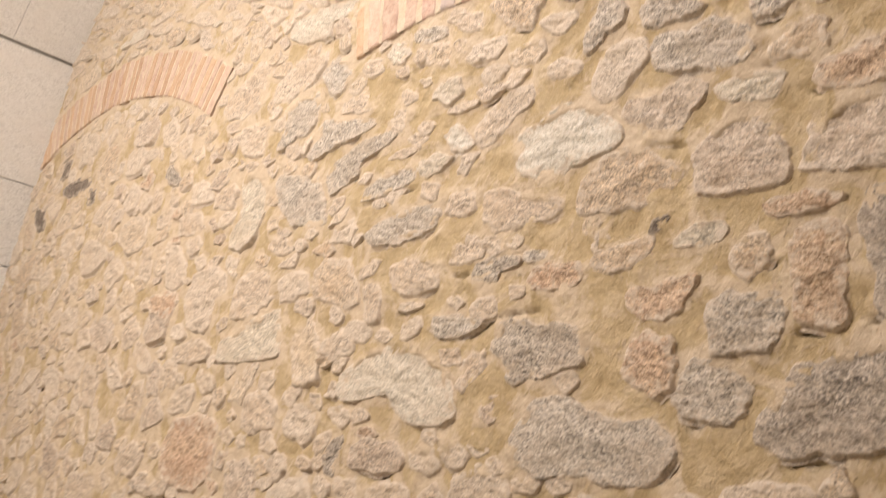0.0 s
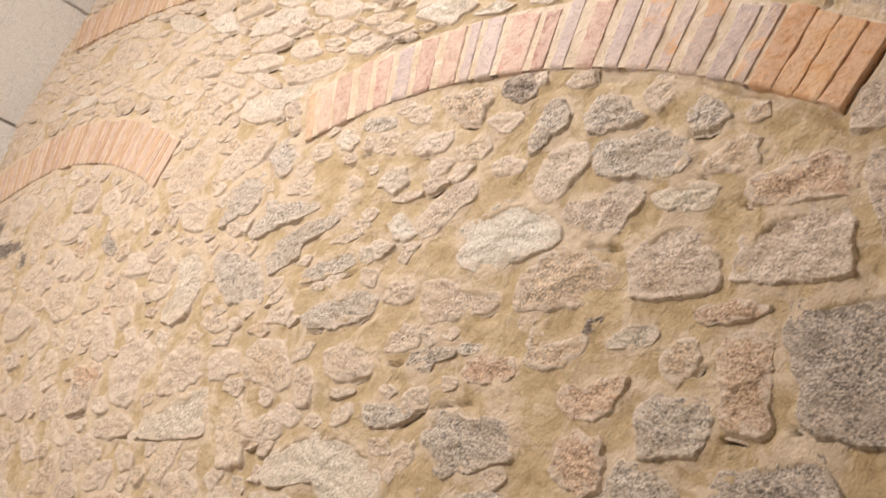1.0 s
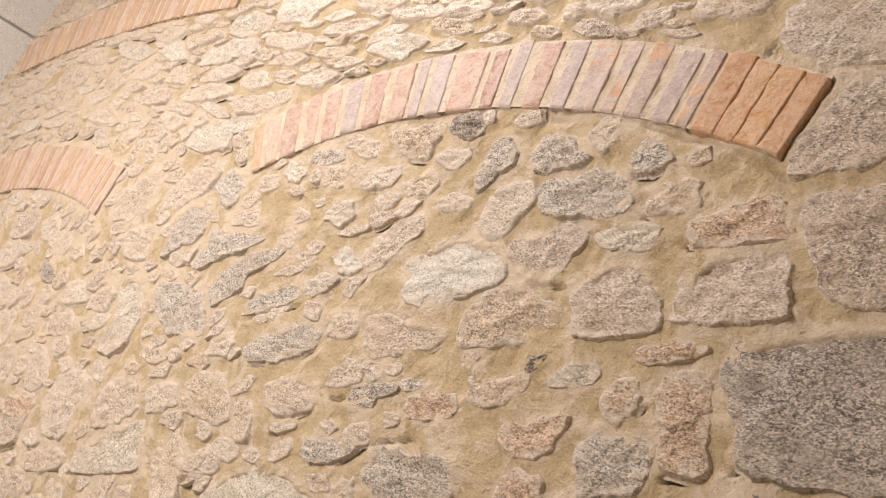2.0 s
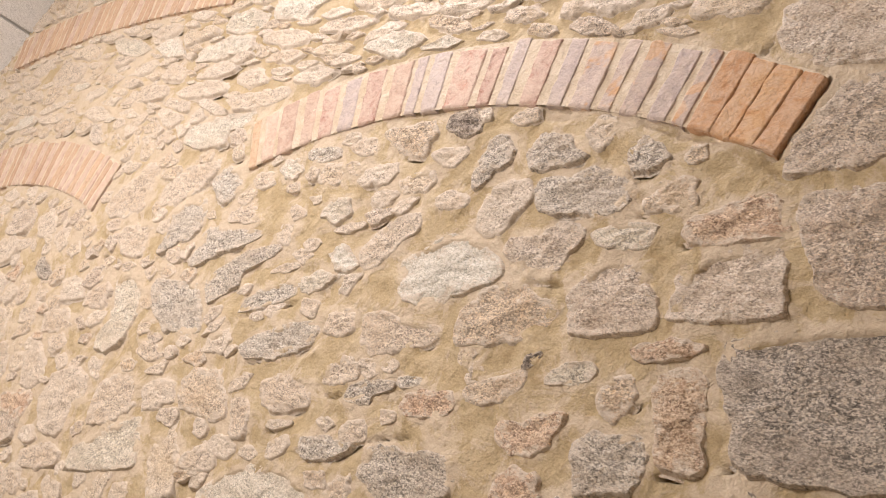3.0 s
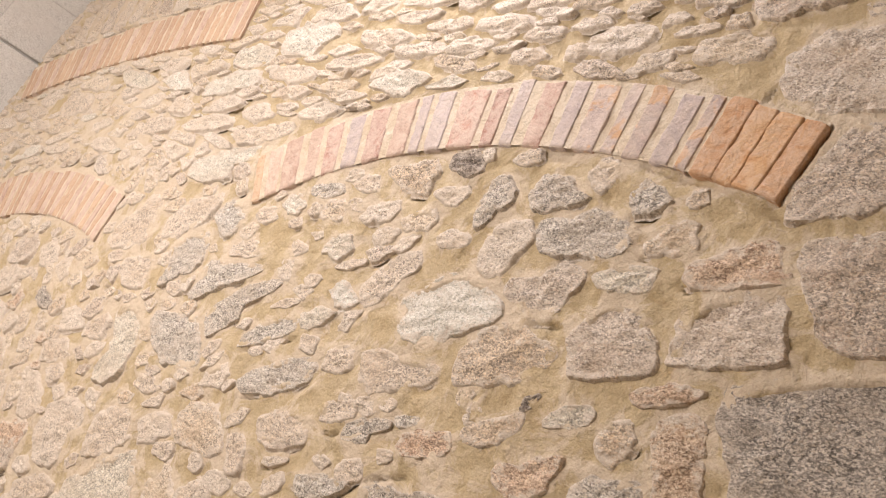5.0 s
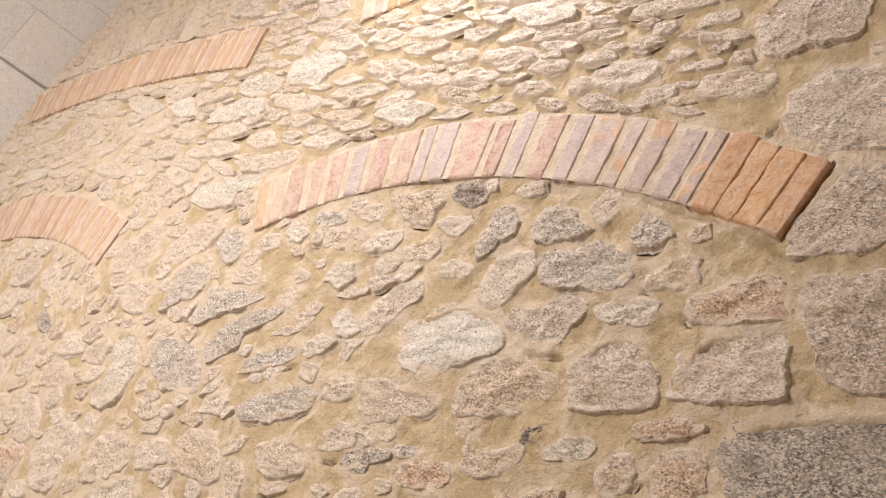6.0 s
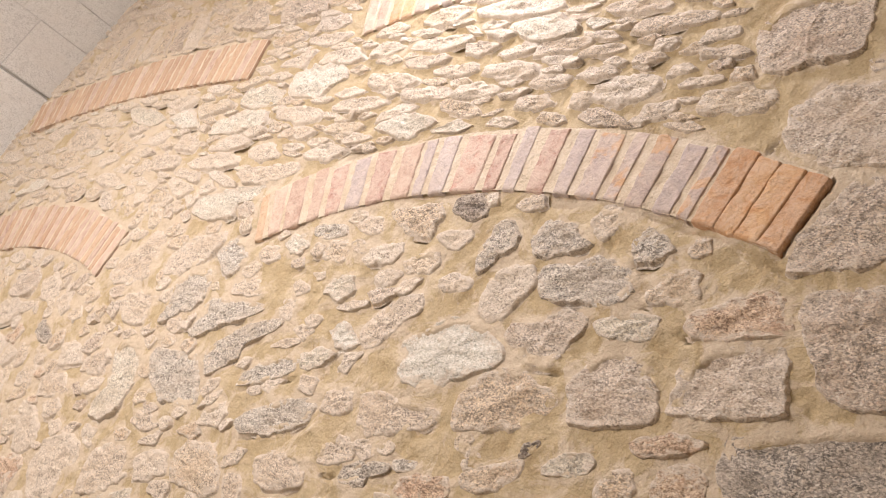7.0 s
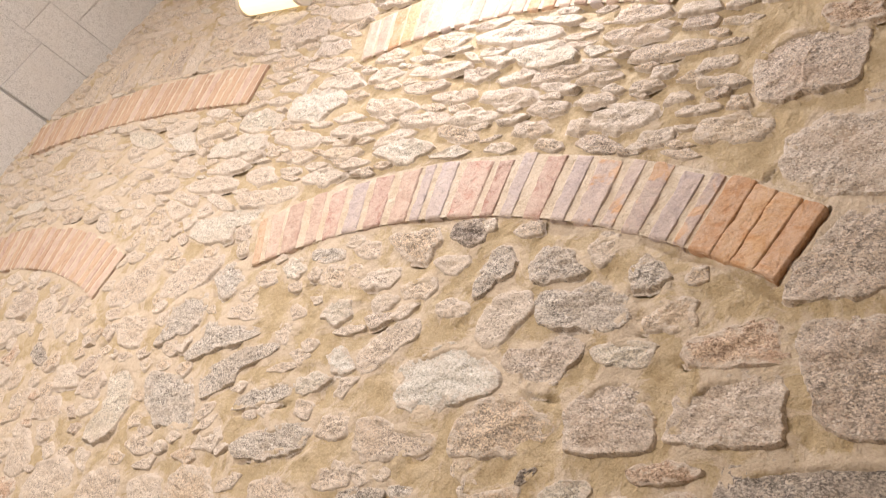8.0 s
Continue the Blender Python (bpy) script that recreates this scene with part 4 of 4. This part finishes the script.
def lit_patch_tube(x, y, z, length, radius):
    base = tagged(new("lit_patch_tube"), "glowing cream cylinder standing in for a brightly lit plaster patch", "lamp")
    base.matrix_world = pose(x, y, z, 0, 90 + 4, 0)
    bm = bmesh.new()
    bmesh.ops.create_cone(bm, cap_ends=True, segments=20, radius1=radius, radius2=radius, depth=length)
    part("tube", bm, GLOW_CREAM, base, "glowing cream cylinder for the lit patch")
    for end in (-1, 1):
        bm = bmesh.new()
        bmesh.ops.create_cone(bm, cap_ends=True, segments=20, radius1=radius * 1.08, radius2=radius * 1.08, depth=0.02)
        bmesh.ops.translate(bm, verts=bm.verts, vec=(0, 0, end * length / 2))
        part("end_cap", bm, PLASTER, base)
    return base


# no lamp: a glow put where plaster above the ring is brightly lit
lit_patch_tube(-1.34, -0.05, 3.515, 0.34, 0.05)


def fill_pendant(x, y, z, radius):
    base = tagged(new("fill_pendant"), "unseen wide round pendant with a glowing cream diffuser, added as fill light", "lamp")
    base.matrix_world = pose(x, y, z, 0, 0, 0)
    bm = bmesh.new()
    bmesh.ops.create_cone(bm, cap_ends=False, segments=40, radius1=radius * 1.04, radius2=radius * 0.25, depth=0.3)
    bmesh.ops.translate(bm, verts=bm.verts, vec=(0, 0, 0.2))
    part("shade", bm, IRON, base)
    bm = bmesh.new()
    bmesh.ops.create_cone(bm, cap_ends=True, segments=40, radius1=radius, radius2=radius, depth=0.02)
    bmesh.ops.translate(bm, verts=bm.verts, vec=(0, 0, 0.07))
    part("diffuser", bm, GLOW_CREAM, base, "glowing cream diffuser")
    part("cord", box_mesh((-0.01, -0.01, 0.34), (0.01, 0.01, 1.7), 0.002), IRON, base)
    return base


# unseen fixture, added only to carry the fill light
fill_pendant(-1.25, -2.62, 3.05, 0.62)


# ---- pieces ----
def brick_mesh(r0, r1, half, proud, seed):
    """A brick of an arch, standing on z from r0 to r1, slightly wedge-shaped, with a worn face and ragged edges."""
    r_ = random.Random(seed)
    cols, rows = 8, 14
    us, vs = (-1, -0.93, -0.84, -0.3, 0.3, 0.84, 0.93, 1), (0, 0.02, 0.06, 0.14, 0.26, 0.38, 0.5, 0.62, 0.74, 0.86, 0.94, 0.98, 0.99, 1)
    lean, shift = r_.uniform(-0.03, 0.03), r_.uniform(0.9, 1.1)
    verts, faces = [], []
    for j in range(rows):
        for k in range(cols):
            u, v = us[k], vs[j]
            edge = max(abs(u), abs(v * 2 - 1))
            z = r0 + (r1 - r0) * v
            n = noise.fractal(Vector((u * 0.9 + seed, v * 7.0, seed * 0.37)), 0.7, 2.1, 4)
            x = half * z / r0 * u * (1 + 0.10 * n * (abs(u) > 0.9))
            y = -proud * shift - lean * x - 0.0030 * n + (0.0045 if edge > 0.99 else 0.0)
            verts.append((x, y, z + 0.004 * n * (edge > 0.99)))
    for j in range(rows - 1):
        for k in range(cols - 1):
            p = j * cols + k
            faces.append((p, p + 1, p + cols + 1, p + cols))
    loop = [k for k in range(cols)] + [j * cols + cols - 1 for j in range(1, rows)] + [(rows - 1) * cols + k for k in range(cols - 2, -1, -1)] + [j * cols for j in range(rows - 2, 0, -1)]
    base = len(verts)
    verts += [(verts[p][0], 0.03, verts[p][2]) for p in loop]
    for k in range(len(loop)):
        q = (k + 1) % len(loop)
        faces.append((loop[q], loop[k], base + k, base + q))
    return verts, faces


def brick_arch(arch, bricks, label, proud=0.005):
    """The arch's bed of mortar as a sunken band, and each brick on it."""
    cx, cz, r, ring, a0, a1 = arch
    n = 150
    verts, faces = [], []
    for k in range(n + 1):
        a = radians(a0 + (a1 - a0) * k / n)
        for d in (r + 0.001, r + ring * 0.25, r + ring * 0.5, r + ring * 0.75, r + ring):
            h = -0.0022 - 0.0018 * noise.noise(Vector((k * 0.9, d * 40, cx)))
            verts.append((cx + d * math.sin(a), h, cz + d * math.cos(a)))
    for k in range(n):
        for j in range(4):
            p = k * 5 + j
            faces.append((p, p + 5, p + 6, p + 1))
    bed = sheet("brick_arch", verts, faces, LIME_JOINT, wall)
    tagged(bed, label)
    for i, (s0, s1, f0, f1, kind) in enumerate(bricks):
        half = r * math.sin(radians((s1 - s0) / 2)) * (1.0 if kind is BRICK_ORANGE else 0.88)
        top = r + ring * f1 + (random.Random(i + 3).uniform(-0.012, 0.006) if f1 > 0.9 else 0)
        verts, faces = brick_mesh(r + ring * f0, top, half, proud + (0.003 if kind is BRICK_ORANGE and s0 > 17 else 0.0), i * 7 + int(r * 100))
        ob = sheet("brick", verts, faces, kind, bed)
        ob.matrix_local = pose(cx, 0, cz, 0, (s0 + s1) / 2, 0)
    return bed


P_, L_, R_, O_, T_ = BRICK_PALE, BRICK_LILAC, BRICK_RED, BRICK_ORANGE, BRICK_TAN
M_ = BRICK_MIXED
# first and last angle, how much of the ring's depth, kind
MAIN_BRICKS = [(a0, a1, 0, deep_, kind) for a0, a1, deep_, kind in (
    (-22.35, -21.45, 1, T_), (-20.95, -19.45, 1, P_), (-19.3, -17.3, 0.98, P_), (-16.65, -15.2, 1, P_), (-14.75, -13.05, 0.97, R_),
    (-12.55, -10.9, 1, L_), (-10.45, -8.5, 0.98, R_), (-7.95, -6.0, 0.96, P_), (-5.75, -4.75, 1, L_), (-4.3, -2.65, 1, L_), (-2.3, 0.4, 0.98, R_),
    (0.7, 2.05, 0.97, R_), (2.5, 3.7, 1, L_), (4.4, 6.15, 1, R_), (6.7, 8.05, 1, L_), (8.4, 10.35, 1, M_), (10.75, 11.75, 1, M_), (12.3, 13.75, 0.97, M_),
    (14.3, 15.75, 1, L_), (16.05, 16.95, 0.96, M_), (17.2, 18.72, 0.99, O_), (18.73, 20.02, 0.97, O_), (20.03, 21.5, 1, O_), (21.51, 22.8, 0.96, O_))]
brick_arch(MAIN_ARCH, MAIN_BRICKS, "shallow arch of worn pink, lilac and orange bricks")


def even(arch, n, fill, kinds):
    """Bricks of nearly even width all along an arch."""
    a0, a1 = arch[4], arch[5]
    step = (a1 - a0) / n
    r_ = random.Random(n)
    return [(a0 + step * (k + 0.5 - fill / 2 * r_.uniform(0.85, 1.1)), a0 + step * (k + 0.5 + fill / 2 * r_.uniform(0.85, 1.1)), 0, 1, kinds[k % len(kinds)]) for k in range(n)]


brick_arch(LOW_ARCH, even(LOW_ARCH, 42, 0.86, [T_, P_, T_, T_, P_, P_, T_, P_, T_, P_]), "shallow arch of pale orange and pink bricks", 0.0045)
brick_arch(HIGH_ARCH, even(HIGH_ARCH, 36, 0.86, [T_, T_, P_, T_, T_, P_, T_, T_]), "nearly flat arch of pale orange bricks", 0.0045)
brick_arch(TOP_ARCH, even(TOP_ARCH, 21, 0.84, [P_, P_, O_, O_, P_, P_, L_, P_, P_, P_]), "lime-washed brick arch under the flood lamp")

# ashlar blocks of the side wall, course by course up its face
COURSES = ((0.50, 1.05), (1.05, 1.60), (1.60, 1.99), (1.99, 2.59))
SLOPES = (((-3.15, 2.602), (-2.885, 3.155)), ((-2.879, 3.167), (-2.7213, 3.3895)), ((-2.7207, 3.3905), (-2.6215, 3.5285)), ((-2.6208, 3.5295), (-2.42, 3.80)))


def block(lo, hi, y0, y1, seed):
    """A dressed block between two points (x, z) of the face and two y."""
    r_ = random.Random(seed)
    (x0, z0), (x1, z1) = lo, hi
    bm = bmesh.new()
    nx, nz = (z1 - z0), -(x1 - x0)
    d = math.hypot(nx, nz)
    nx, nz = nx / d, nz / d
    jut = r_.uniform(0.0, 0.004)
    front = [bm.verts.new((x + nx * jut, y, z + nz * jut)) for x, z, y in ((x0, z0, y0), (x0, z0, y1), (x1, z1, y1), (x1, z1, y0))]
    back = [bm.verts.new((x - nx * 0.08, y, z - nz * 0.08)) for x, z, y in ((x0, z0, y0), (x0, z0, y1), (x1, z1, y1), (x1, z1, y0))]
    bm.faces.new(front)
    bm.faces.new(back[::-1])
    for k in range(4):
        bm.faces.new((front[k], back[k], back[(k + 1) % 4], front[(k + 1) % 4]))
    bmesh.ops.recalc_face_normals(bm, faces=bm.faces[:])
    bmesh.ops.bevel(bm, geom=[e for e in bm.edges if all(v in front for v in e.verts)], offset=0.002, segments=2, affect="EDGES")
    return bm


CUTS = ((0.02, -0.55, -1.2, -1.9), (0.02, -0.85, -1.5, -2.1), (0.02, -0.5, -1.15, -1.8), (0.02, -0.75, -1.35, -2.0),
        (0.02, -0.29, -0.9, -1.6), (0.02, -0.25, -0.75, -1.4), (0.02, -0.34, -0.95, -1.6), (0.02, -0.2, -0.8, -1.5))
for k, cuts in enumerate(CUTS):
    lo, hi = (((-3.15, COURSES[k][0]), (-3.15, COURSES[k][1] - 0.004)) if k < 4 else SLOPES[k - 4])
    for y1, y0 in zip(cuts, cuts[1:]):
        part("block", block(lo, hi, y0 + 0.0004, y1 - 0.0004, k * 10 + int(-y0 * 10)), ASHLAR, west)

# stones: the large and near ones one by one, the rest joined by kind
singles = set(sorted(range(len(STONES)), key=lambda i: (i >= NAMED, -STONES[i][2].mean()))[:300])
rest = {}
for i in range(len(STONES)):
    verts, faces, rim, soft_faces = stone_shape(i)
    if i in singles:
        sheet("stone", verts, faces, STONES[i][3], wall, rim, soft_faces)
    else:
        v, f, q, e = rest.setdefault(STONES[i][3], ([], [], [], []))
        f += [tuple(n + len(v) for n in g) for g in faces]
        v += verts
        q += rim
        e += soft_faces
for kind, (v, f, q, e) in rest.items():
    tagged(sheet("small_stones", v, f, kind, wall, q, e), "small rubble stones bedded in ochre mortar", kind="stuff")
